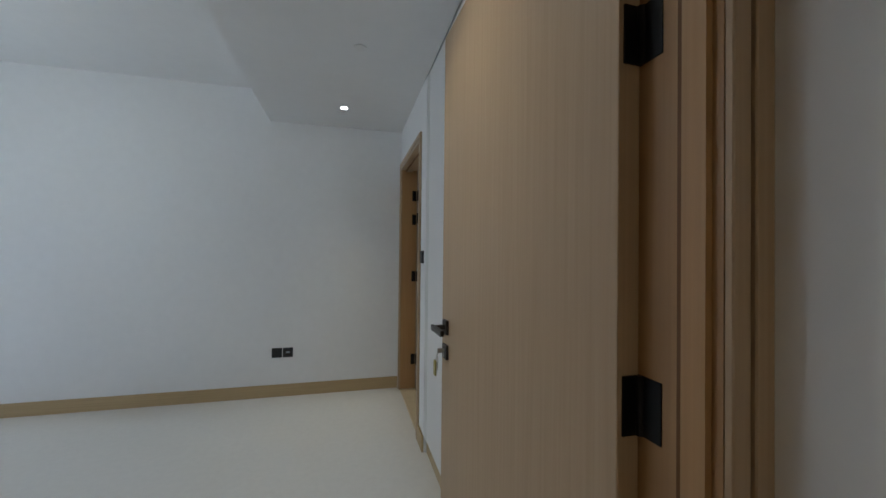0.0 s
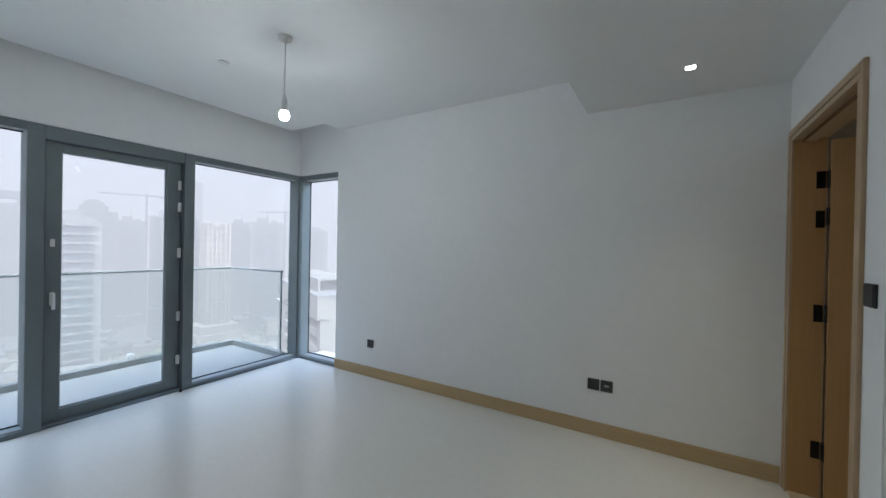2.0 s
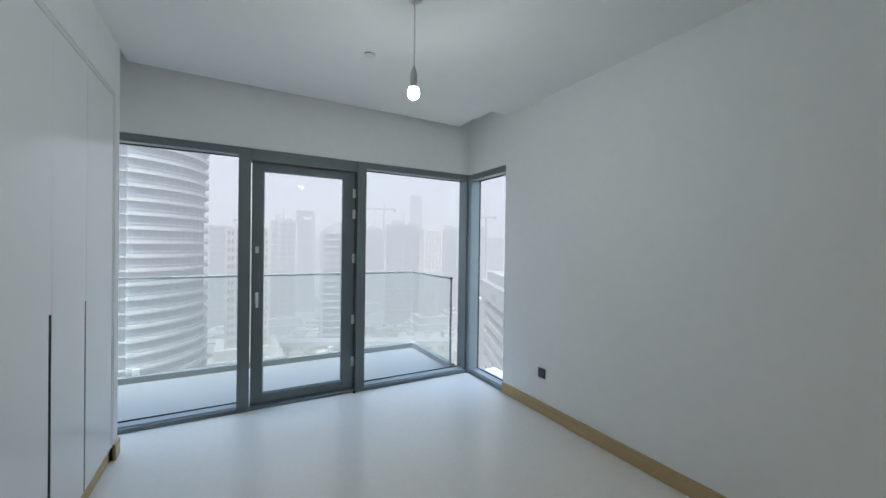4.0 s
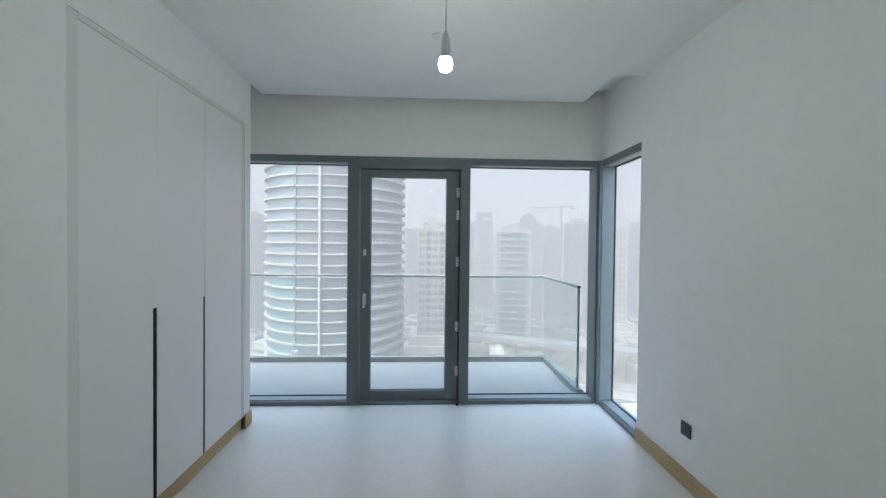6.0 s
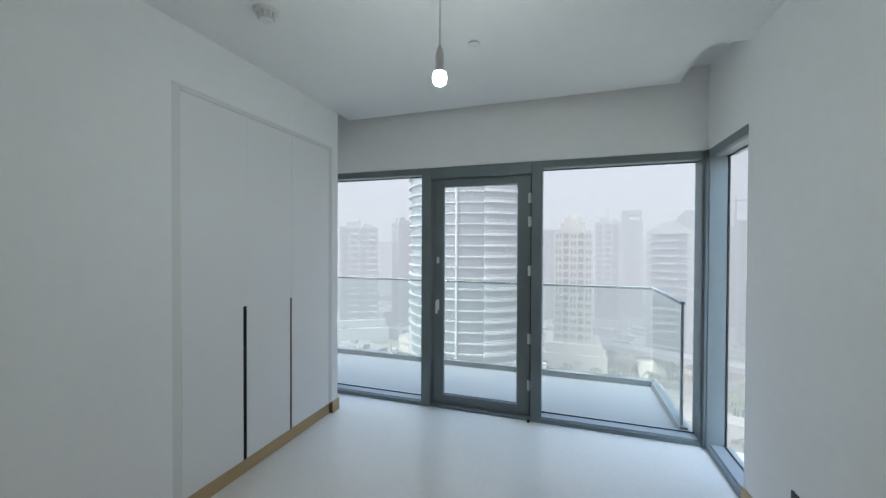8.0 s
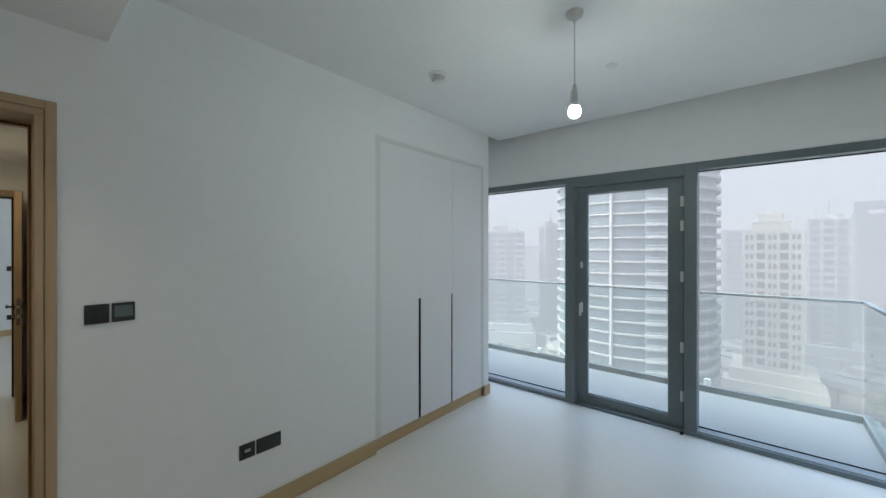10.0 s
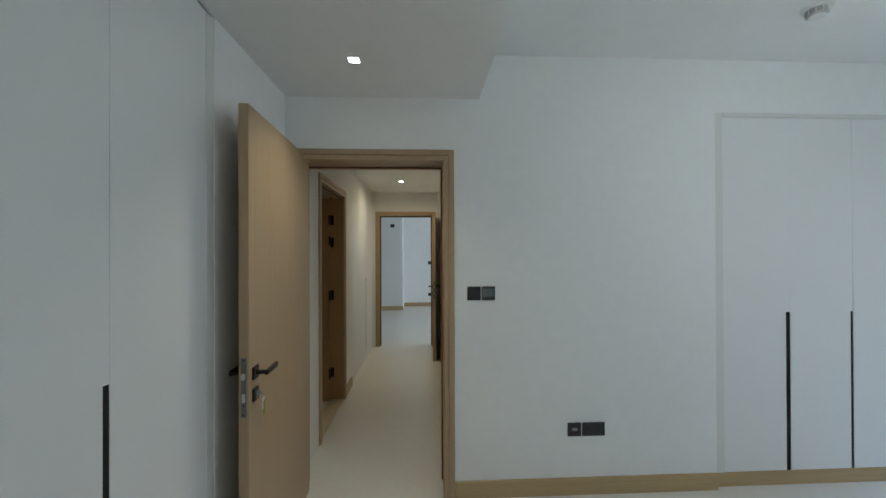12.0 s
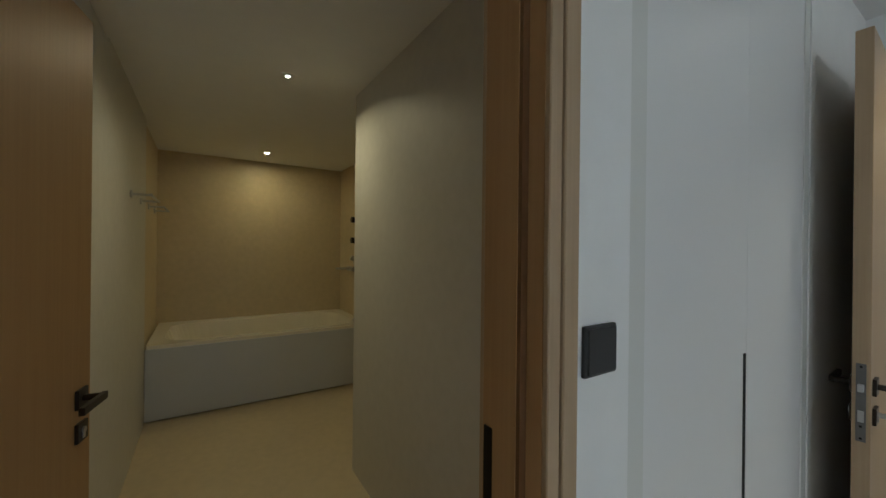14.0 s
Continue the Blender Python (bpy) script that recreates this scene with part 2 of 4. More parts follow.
# ceilings: main with the curtain pocket left open, and the low one by the doors
structure("ceiling", boxes(
    (-3.42, STEP, 0, 2.845, ZC, ZC + 0.2), (-2.865, STEP, 2.845, N, ZC, ZC + 0.2), (SWE, -3.42, -0.0, 2.845, ZC + 0.16, ZC + 0.2),
    (WX, SWE, -0.45, N, ZC + 0.16, ZC + 0.2), (-3.42, -2.865, 2.845, N, ZC + 0.12, ZC + 0.2),
    (STEP, STEP + 0.05, 0, N, ZL, ZC + 0.06), (-3.6, STEP, -0.6, N + 0.2, ZC + 0.21, ZC + 0.25)), CEIL, "flat white plaster ceiling", "ceiling")
structure("ceiling_low", boxes((STEP + 0.05, E + 0.6, 0, N, ZL, ZL + 0.05), (-0.3, 1.4, CY, SB, ZL - 0.01, ZL + 0.05)), CEIL,
          "lowered flat white plaster ceiling", "ceiling")


def skirting(name, bx, mat):
    bm = rounded(*bx, r=0.002, seg=1)
    return structure(name, bm, mat, "light oak wood skirting board", "skirting")


SK = 0.108
T = 0.014
skirting("baseboard_north", (NWE, E - 0.018, N - T, N, 0, SK), SKIRT_X)
skirting("baseboard_south", (-1.655, DX0 - 0.068, 0, T, 0, SK), SKIRT_X)
skirting("baseboard_corner", (SWE - T, -3.12, -0.03, T, 0, SK), SKIRT_X)
skirting("baseboard_corner_return", (SWE - T, SWE, -0.45, -0.03, 0, SK), SKIRT_Y)
skirting("baseboard_east", (E - T, E, 1.835, BY0 - 0.067, 0, SK), SKIRT_Y)
skirting("baseboard_east_end", (E - T, E, 0.0, 0.775, 0, SK), SKIRT_Y)


# ---- doors ----
def door_frame(m, w, d, h, label, both=True):
    """Lined opening: x 0..w across, y 0..d through the wall from the seen face, casing 65 mm wide on both faces."""
    f = thing("door_frame", m, label, "door frame")
    c, p = 0.065, 0.016
    faces = ((-p, 0.0, "casing"), (d, d + p, "casing_back")) if both else ((-p, 0.0, "casing"),)
    for y0, y1, nm in faces:
        part(nm, merge(rounded(-c, -0.03, y0, y1, 0, h + c, 0.002, 1), rounded(-0.028, 0.0, y0 + (0.004 if y0 < 0 else 0), y1 - (0.004 if y0 >= 0 else 0), 0, h, 0.002, 1)), OAK, f)
        part(nm, merge(rounded(w + 0.03, w + c, y0, y1, 0, h + c, 0.002, 1), rounded(w, w + 0.028, y0 + (0.004 if y0 < 0 else 0), y1 - (0.004 if y0 >= 0 else 0), 0, h, 0.002, 1)), OAK, f)
        part(nm, merge(rounded(-0.03, w + 0.03, y0, y1, h + 0.03, h + c, 0.002, 1), rounded(-0.028, w + 0.028, y0 + (0.004 if y0 < 0 else 0), y1 - (0.004 if y0 >= 0 else 0), h, h + 0.028, 0.002, 1)), OAK_X, f)
    part("jamb", boxes((-L, 0, 0.0, d, 0, h)), OAK_WARMLIT, f)
    part("jamb", boxes((w, w + L, 0.0, d, 0, h)), OAK_WARMLIT, f)
    part("head", boxes((-L, w + L, 0.0, d, h, h + L)), OAK_X, f)
    return local(f)


def add_stop(f, w, h, y0, y1, depth=0.014, sides=(0, 1), seal=None):
    """Door stop with a dark gasket along its edge."""
    seal = seal or SHADOWGAP
    for k in sides:
        x0, x1 = ((0.0, depth), (w - depth, w))[k]
        part("stop", boxes((x0, x1, y0, y1, 0, h - depth)), OAK_WARMLIT, f)
        part("gasket", boxes((x0 + (0 if k == 0 else 0.002), x1 - (0.002 if k == 0 else 0), y0 - 0.008, y0, 0, h - depth)), seal, f)
    part("stop", boxes((0.0, w, y0, y1, h - depth, h)), OAK_X, f)
    part("gasket", boxes((0.0, w, y0 - 0.008, y0, h - depth, h - 0.002)), seal, f)
    local(f)


def add_hinge_plates(f, x, y0, y1):
    """Black hinge flaps let into a jamb."""
    for z in (1.87, 1.64, 1.09, 0.29):
        part("hinge_plate", rounded(x - 0.003, x + 0.003, y0, y1, z - 0.05, z + 0.05, 0.001, 1), BLACK, f, "black hinge plate")
    local(f)


HINGES = (1.87, 1.655, 1.09, 0.29)


def door_leaf(m, w, h, label, keys=False, hinge_back=False, hinges=True, skin=None):
    """Flush oak leaf hinged at x=0, 40 mm thick (y 0..0.04), lever handles on both faces."""
    d = thing("door", m, label, "door")
    part("panel", rounded(0, w, 0, 0.04, 0.008, h, 0.0015, 1), skin or OAK, d)
    hx, hz = w - 0.055, 1.045
    for s, y in ((1, 0.04), (-1, 0.0)):
        def side(bx, r=0.0015):
            x0, x1, a, b, z0, z1 = bx
            ya, yb = sorted((y + s * a, y + s * b))
            return rounded(x0, x1, ya, yb, z0, z1, r, 2)
        plate = part("handle_plate", side((hx - 0.026, hx + 0.026, 0, 0.009, hz - 0.026, hz + 0.026)), BRONZE, d)
        part("lever", merge(rod((hx, y, hz), (hx, y + s * 0.052, hz), 0.009), side((hx - 0.115, hx + 0.010, 0.045, 0.058, hz - 0.010, hz + 0.010))), BRONZE, d,
             "dark bronze lever handle")
        part("lock_plate", side((hx - 0.026, hx + 0.026, 0, 0.009, hz - 0.116, hz - 0.064)), BRONZE, d)
        part("lock_cylinder", merge(rod((hx, y, hz - 0.086), (hx, y + s * 0.013, hz - 0.086), 0.0085), side((hx - 0.005, hx + 0.005, 0.0, 0.012, hz - 0.108, hz - 0.086), 0.001)), STEEL, d)
    edge = part("edge_plate", rounded(w, w + 0.002, 0.009, 0.031, hz - 0.165, hz + 0.075, 0.0008, 1), EDGEMETAL, d, "dull grey metal lock plate")
    for z in (hz - 0.155, hz - 0.118, hz + 0.065):
        part("screw", rod((w + 0.001, 0.02, z), (w + 0.0028, 0.02, z), 0.0035, 10), BLACK, edge)
    part("latch", rounded(w, w + 0.012, 0.013, 0.027, hz - 0.012, hz + 0.012, 0.002, 1), STEEL, d, "bright steel latch bolt")
    part("bolt", rounded(w, w + 0.004, 0.013, 0.027, hz - 0.105, hz - 0.07, 0.001, 1), STEEL, d, "bright steel dead bolt")
    if hinges:
        for z in HINGES:
            if hinge_back:
                part("hinge", merge(boxes((-0.003, 0.0, 0.0, 0.032, z - 0.045, z + 0.045), (-0.042, -0.003, -0.001, 0.002, z - 0.045, z + 0.045)),
                                    rod((-0.004, 0.002, z - 0.045), (-0.004, 0.002, z + 0.045), 0.007, 12)), BLACK, d, "black butt hinge, its two flaps spread")
                continue
            part("hinge", merge(boxes((-0.003, 0.0, 0.002, 0.04, z - 0.05, z + 0.05)), rod((-0.004, 0.046, z - 0.05), (-0.004, 0.046, z + 0.05), 0.0085, 12),
                                boxes((-0.005, -0.003, 0.01, 0.042, z - 0.05, z + 0.05))), BLACK, d, "black butt hinge")
    if keys:
        part("key", merge(rounded(hx - 0.002, hx + 0.002, 0.053, 0.075, hz - 0.094, hz - 0.078, 0.0008, 1), rod((hx, 0.052, hz - 0.086), (hx, 0.06, hz - 0.086), 0.003)), STEEL, d)
        part("key_ring", rod((hx, 0.072, hz - 0.088), (hx, 0.082, hz - 0.125), 0.0015, 8), STEEL, d)
        part("key_tag", rounded(hx - 0.010, hx + 0.012, 0.080, 0.086, hz - 0.175, hz - 0.12, 0.002, 2), TAG, d, "yellow plastic key tag")
        part("key_tag", rounded(hx - 0.012, hx + 0.012, 0.074, 0.078, hz - 0.155, hz - 0.105, 0.002, 2), WHITEPLASTIC, d, "clear white key tag")
    return local(d)


# entry: frame in the south wall, leaf swung open beside the east wall
wE = DX1 - DX0
fr = door_frame(pose(DX1, 0, 0, 0, 0, 180), wE, -SB, DZ, "light oak door frame of the bedroom entry")
add_stop(fr, wE, DZ, 0.20, 0.235, 0.010, (0, 1), BROWNGAP)
door_leaf(pose(1.0205, -0.118, 0, 0, 0, 92.5), 0.915, 2.15, "light oak flush door standing open with keys in the lock", keys=True, hinge_back=True)

# bathroom
wB = BY1 - BY0
fr = door_frame(pose(E, BY1, 0, 0, 0, -90), wB, WT, DZ, "light oak door frame of the bathroom")
add_stop(fr, wB, DZ, 0.04, 0.095, 0.016, (1,), BROWNGAP)
add_hinge_plates(fr, 0.0, 0.1, 0.139)
door_leaf(pose(E + WT + 0.008, BY1 - 0.048, 0, 0, 0, -11), 0.905, 2.09, "light oak flush bathroom door standing open", skin=OAK_WARMLIT)
part("strike_plate", rounded(wB - 0.0025, wB + 0.001, 0.098, 0.136, 0.92, 1.14, 0.001, 1), BLACK, fr)
local(fr)
structure("threshold", rounded(E - 0.0, E + WT, BY0, BY1, 0.001, 0.012, 0.003, 1), STONE, "pale stone threshold of the bathroom", "threshold")

# ---- windows ----
D = 0.125   # depth of the frame box, outwards
MUL = ((0.72, 0.815), (1.755, 1.845))


def fixed_window(name, label, along, a0, a1, plane, out):
    """A deep aluminium reveal with the pane at its outer side. along: 'y' or 'x'; out: direction of the outside."""
    f = tagged(thing(name, (0, 0, 0), label, "window"), kind="structure")

    def slab(u0, u1, d0, d1, z0, z1):
        lo, hi = sorted((plane + out * d0, plane + out * d1))
        return (lo, hi, u0, u1, z0, z1) if along == "y" else (u0, u1, lo, hi, z0, z1)
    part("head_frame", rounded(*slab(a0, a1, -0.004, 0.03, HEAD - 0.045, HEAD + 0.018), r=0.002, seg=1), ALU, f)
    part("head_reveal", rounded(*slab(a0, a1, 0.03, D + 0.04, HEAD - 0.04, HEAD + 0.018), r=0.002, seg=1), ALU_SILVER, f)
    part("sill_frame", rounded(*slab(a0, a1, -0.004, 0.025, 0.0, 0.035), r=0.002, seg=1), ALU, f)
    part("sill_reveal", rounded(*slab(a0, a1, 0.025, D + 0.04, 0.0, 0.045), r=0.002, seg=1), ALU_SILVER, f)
    part("gasket", boxes(slab(a0, a1, D - 0.012, D - 0.004, 0.045, 0.055), slab(a0, a1, D - 0.012, D - 0.004, HEAD - 0.05, HEAD - 0.04)), RUBBER, f)
    g = part("pane", boxes(slab(a0 + 0.001, a1 - 0.001, D - 0.004, D + 0.004, 0.04, HEAD - 0.035)), PANE, f, "clear window glass")
    g.visible_shadow = False
    return f


w1 = fixed_window("window_1", "tall fixed window in a slate grey aluminium frame", "y", -0.45, MUL[0][0], WX, -1)
w2 = fixed_window("window_2", "tall fixed corner window in a slate grey aluminium frame", "y", MUL[1][1], N - 0.038, WX, -1)
w3 = fixed_window("window_3", "narrow fixed corner return window in a slate grey frame", "x", WX + 0.036, NWE, N, 1)
cp = tagged(thing("window_corner_post", (0, 0, 0), "slate grey aluminium corner post between the windows", "window"), kind="structure")
part("post_front", rounded(WX - D - 0.04, WX + 0.004, N - 0.038, N + 0.0, 0, HEAD + 0.018, 0.003, 1), ALU, cp)
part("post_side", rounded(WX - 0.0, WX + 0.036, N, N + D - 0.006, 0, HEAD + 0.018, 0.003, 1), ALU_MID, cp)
part("post_outer", rounded(WX - 0.0, WX + 0.042, N + D - 0.006, N + D + 0.008, 0, HEAD + 0.018, 0.003, 1), RUBBER, cp)
part("post_edge", rounded(WX + 0.004, WX + 0.030, N - 0.022, N, 0, HEAD + 0.018, 0.003, 1), ALU, cp)

# balcony door between the two mullions
bd = thing("balcony_door", (0, 0, 0), "glazed balcony door in a slate grey aluminium frame, closed", "door")
for a0, a1 in MUL:
    part("mullion", rounded(WX - D - 0.04, WX + 0.006, a0, a1, 0, HEAD + 0.018, 0.003, 1), ALU, bd)
y0, y1 = MUL[0][1], MUL[1][0]
part("head_frame", rounded(WX - D, WX - 0.0, y0, y1, HEAD - 0.085, HEAD + 0.018, 0.003, 1), ALU, bd)
part("threshold", rounded(WX - D, WX - 0.005, y0, y1, 0, 0.022, 0.003, 1), ALU, bd)
LX = WX - 0.055   # room face of the leaf
leaf = part("leaf_frame", merge(
    rounded(LX - 0.06, LX, y0 + 0.012, y0 + 0.105, 0.024, HEAD - 0.09, 0.004, 2), rounded(LX - 0.06, LX, y1 - 0.125, y1 - 0.010, 0.024, HEAD - 0.09, 0.004, 2),
    rounded(LX - 0.06, LX, y0 + 0.105, y1 - 0.125, 0.024, 0.112, 0.004, 2), rounded(LX - 0.06, LX, y0 + 0.105, y1 - 0.125, HEAD - 0.155, HEAD - 0.09, 0.004, 2)), ALU, bd)
part("glazing_bead", boxes((LX - 0.03, LX - 0.02, y0 + 0.105, y0 + 0.113, 0.112, HEAD - 0.155), (LX - 0.03, LX - 0.02, y1 - 0.133, y1 - 0.125, 0.112, HEAD - 0.155),
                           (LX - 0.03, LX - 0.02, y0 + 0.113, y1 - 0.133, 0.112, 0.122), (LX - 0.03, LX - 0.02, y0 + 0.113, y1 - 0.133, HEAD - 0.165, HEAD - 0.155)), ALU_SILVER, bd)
g = part("pane", boxes((LX - 0.05, LX - 0.04, y0 + 0.1, y1 - 0.12, 0.105, HEAD - 0.15)), PANE, bd, "clear door glass")
g.visible_shadow = False
hy = y0 + 0.055
part("lever", merge(rounded(LX, LX + 0.012, hy - 0.014, hy + 0.014, 0.93, 1.03, 0.004, 2), rod((LX, hy, 1.01), (LX + 0.045, hy, 1.01), 0.008),
                    rounded(LX + 0.036, LX + 0.05, hy - 0.011, hy + 0.011, 0.90, 1.022, 0.005, 2)), WHITEPLASTIC, bd, "white lever handle")
part("lock_rose", merge(rounded(LX, LX + 0.01, hy - 0.014, hy + 0.014, 1.38, 1.44, 0.005, 2), rod((LX, hy, 1.41), (LX + 0.014, hy, 1.41), 0.007)), WHITEPLASTIC, bd, "white lock cover")
for z in (1.98, 1.77, 1.33, 0.72, 0.3):
    part("hinge", merge(rounded(LX, LX + 0.012, y1 - 0.034, y1 - 0.004, z - 0.045, z + 0.045, 0.003, 1), rod((LX + 0.012, y1 - 0.018, z - 0.045), (LX + 0.012, y1 - 0.018, z + 0.045), 0.008, 12)),
         WHITEPLASTIC, bd, "light grey barrel hinge")
part("edge_gasket", boxes((LX - 0.05, LX - 0.03, y1 - 0.010, y1, 0.024, HEAD - 0.09)), RUBBER, bd)
part("door_stop", rod((WX + 0.02, y1 - 0.015, 0.0), (WX + 0.02, y1 - 0.015, 0.025), 0.012), BLACK, bd)

# ---- balcony ----
# Unseen slab and wall, added to hold the sun off the balcony floor.
structure("roof_slab", boxes((-3.75, 6.2, -9.4, N + 0.25, 3.06, 3.3)), WALL, "unseen slab added to keep the sun off", "roof")
structure("wall_neighbour", boxes((-3.65, -3.5, CY, -0.62, 0, 3.05)), WALL, "unseen wall added to keep the sun off the balcony", "wall")
structure("balcony_floor", boxes((-4.98, WX, -5.0, N + 0.0, -0.25, -0.004)), BALCTILE, "pale tiled balcony floor", "floor")
KX, KY = -4.81, 2.95
structure("balcony_kerb", boxes((KX - 0.08, KX, -5.0, KY + 0.06, -0.1, 0.06), (KX, WX - 0.17, KY - 0.0, KY + 0.06, -0.1, 0.06)), KERB, "grey metal kerb along the balcony edge", "kerb")
rl = thing("balcony_railing", (KX - 0.05, 0, 0.06), "frameless glass balcony railing with a slim metal top rail", "railing")
for a0, a1 in ((-5.0, -2.2), (-2.19, -0.205), (-0.195, 1.795), (1.805, KY)):
    g = part("pane", boxes((KX - 0.058, KX - 0.046, a0, a1, 0.06, 1.07)), RAILPANE, rl, "clear railing glass")
    g.visible_shadow = False
g = part("pane", boxes((KX - 0.046, WX - 0.235, KY + 0.015, KY + 0.027, 0.06, 1.07)), RAILPANE, rl, "clear railing glass")
g.visible_shadow = False
part("top_rail", merge(rounded(KX - 0.072, KX - 0.032, -5.0, KY + 0.041, 1.07, 1.095, 0.004, 2), rounded(KX - 0.032, WX - 0.2, KY + 0.001, KY + 0.041, 1.07, 1.095, 0.004, 2)), KERB, rl)
part("end_post", rounded(WX - 0.225, WX - 0.205, KY + 0.010, KY + 0.032, 0.06, 1.07, 0.003, 1), ALU_SILVER, rl)
for a0 in (-2.195, -0.2, 1.8):
    part("glass_clamp", rounded(KX - 0.07, KX - 0.034, a0 - 0.03, a0 + 0.03, 0.06, 0.13, 0.004, 1), WHITEPLASTIC, rl, "pale glass clamp")

# ---- corridor, far room, side room ----
CDY0, CDY1 = -1.60, -0.75      # opening in the corridor's east wall
FX0, FX1 = 0.12, 0.965         # opening in the corridor's far wall
VDY0, VDY1 = -1.75, -0.94      # opening in the corridor's west wall
structure("wall_corridor_east", boxes(
    (CE, CE + 0.14, CDY1 + L, SB, 0, ZL), (CE, CE + 0.14, CDY0 - L, CDY1 + L, DZ + L, ZL), (CE, CE + 0.14, -2.0, CDY0 - L, 0, ZL),
    (CE + 0.06, CE + 0.14, CY, -2.0, 0, ZL), (CE, CE + 0.06, CY, -3.66, 0, ZL), (CE, CE + 0.06, -3.66, -2.0, ZL - 0.03, ZL)), WALL, "plain white painted corridor wall", "wall")
structure("wall_corridor_west", boxes(
    (CW - 0.14, CW, VDY1 + L, SB, 0, ZL), (CW - 0.14, CW, VDY0 - L, VDY1 + L, DZ + L, ZL), (CW - 0.14, CW, CY, VDY0 - L, 0, ZL)), WALL, "plain white painted corridor wall", "wall")
structure("wall_corridor_end", boxes(
    (-3.2, FX0 - L, CY - 0.14, CY, 0, 2.8), (FX0 - L, FX1 + L, CY - 0.14, CY, DZ + L, 2.8), (FX1 + L, 3.6, CY - 0.14, CY, 0, 2.8)), WALL, "plain white painted wall", "wall")
fr = door_frame(pose(CE, CDY1, 0, 0, 0, -90), CDY1 - CDY0, 0.14, DZ, "light oak door frame in the corridor")
add_stop(fr, CDY1 - CDY0, DZ, 0.04, 0.095, 0.016, (0,), BROWNGAP)
add_hinge_plates(fr, CDY1 - CDY0, 0.098, 0.132)
door_leaf(pose(CE + 0.135, CDY0 + 0.012, 0, 0, 0, 2), 0.80, 2.085, "light oak flush door opening into a dark side room", skin=OAK_WARMLIT)
structure("threshold_side", rounded(CE, CE + 0.14, CDY0, CDY1, 0.001, 0.012, 0.003, 1), STONE, "pale stone threshold of the side room", "threshold")
fr = door_frame(pose(CW, VDY0, 0, 0, 0, 90), VDY1 - VDY0, 0.14, DZ, "light oak door frame in the corridor")
door_leaf(pose(CW - 0.05, VDY0 + 0.005, 0, 0, 0, 90), VDY1 - VDY0 - 0.01, 2.09, "light oak flush door, closed", hinges=False)
fr = door_frame(pose(FX1, CY, 0, 0, 0, 180), FX1 - FX0, 0.14, DZ, "light oak door frame at the end of the corridor")
add_stop(fr, FX1 - FX0, DZ, 0.06, 0.13, 0.016)
door_leaf(pose(FX0 - 0.025, CY + 0.03, 0, 0, 0, 88), 0.84, 2.09, "light oak flush door standing open along the corridor wall", hinges=False)
# flush cupboard in the corridor's east wall
cb = thing("corridor_cupboard", (CE, -2.83, 0), "white lacquered flush cupboard built into the corridor wall", "cupboard")
for k in range(3):
    a = -3.655 + k * 0.551
    d_ = part("door", rounded(CE + 0.006, CE + 0.026, a, a + 0.546, 0.104, ZL - 0.035, 0.0015, 1), LACQUER, cb)
    if k == 1:
        part("finger_slot", boxes((CE + 0.004, CE + 0.0058, a + 0.001, a + 0.009, 0.16, 1.16)), SHADOWGAP, d_)
part("plinth", boxes((CE + 0.012, CE + 0.03, -3.655, -2.003, 0, 0.1)), LACQUER, cb)
skirting("baseboard_corridor_east", (CE - T, CE, -2.0, CDY0 - 0.066, 0, SK), SKIRT_Y)
skirting("baseboard_corridor_west", (CW, CW + T, CY + 0.02, VDY0 - 0.066, 0, SK), SKIRT_Y)
# side room behind the corridor's east door
structure("wall_side_room", boxes((2.6, 2.7, -2.0, SB, 0, ZL), (CE + 0.14, 2.6, -2.1, -2.0, 0, ZL), (CE + 0.6, 2.7, SB - 0.02, SB, 0, ZL)), STONE, "plain wall of the unlit side room", "wall")
structure("ceiling_side_room", boxes((CE + 0.0, 2.7, -2.1, SB, ZL, ZL + 0.05)), CEIL, "plain ceiling of the side room", "ceiling")
# far room with an assumed, unseen tall window on its west side
structure("wall_far_room", boxes(
    (0.82, 3.6, -7.6, -7.45, 0, 2.8), (-3.2, 0.82, -8.25, -8.1, 0, 2.8), (0.82, 0.95, -8.1, -7.6, 0, 2.8), (3.5, 3.6, -7.45, CY - 0.14, 0, 2.8),
    (-3.3, -3.2, -8.25, -7.7, 0, 2.8), (-3.3, -3.2, -4.3, CY, 0, 2.8), (-3.3, -3.2, -7.7, -4.3, 2.4, 2.8)), WALL, "plain white painted wall of the far room", "wall")
structure("ceiling_far_room", boxes((-3.3, 3.6, -8.25, CY - 0.14, 2.78, 2.85)), CEIL, "flat white ceiling of the far room", "ceiling")
skirting("baseboard_far", (0.82 - T, 3.5, -7.45, -7.45 + T, 0, SK), SKIRT_X)
skirting("baseboard_far_west", (-3.2, 0.82, -8.1, -8.1 + T, 0, SK), SKIRT_X)
wf = tagged(thing("window_4", (-3.25, -6.0, 0), "assumed tall window of the far room, out of view", "window"), kind="structure")
part("window_frame", boxes((-3.28, -3.22, -7.7, -7.64, 0, 2.4), (-3.28, -3.22, -4.36, -4.3, 0, 2.4), (-3.28, -3.22, -7.64, -4.36, 0, 0.06), (-3.28, -3.22, -7.64, -4.36, 2.34, 2.4),
                           (-3.28, -3.22, -6.03, -5.97, 0.06, 2.34)), ALU, wf)

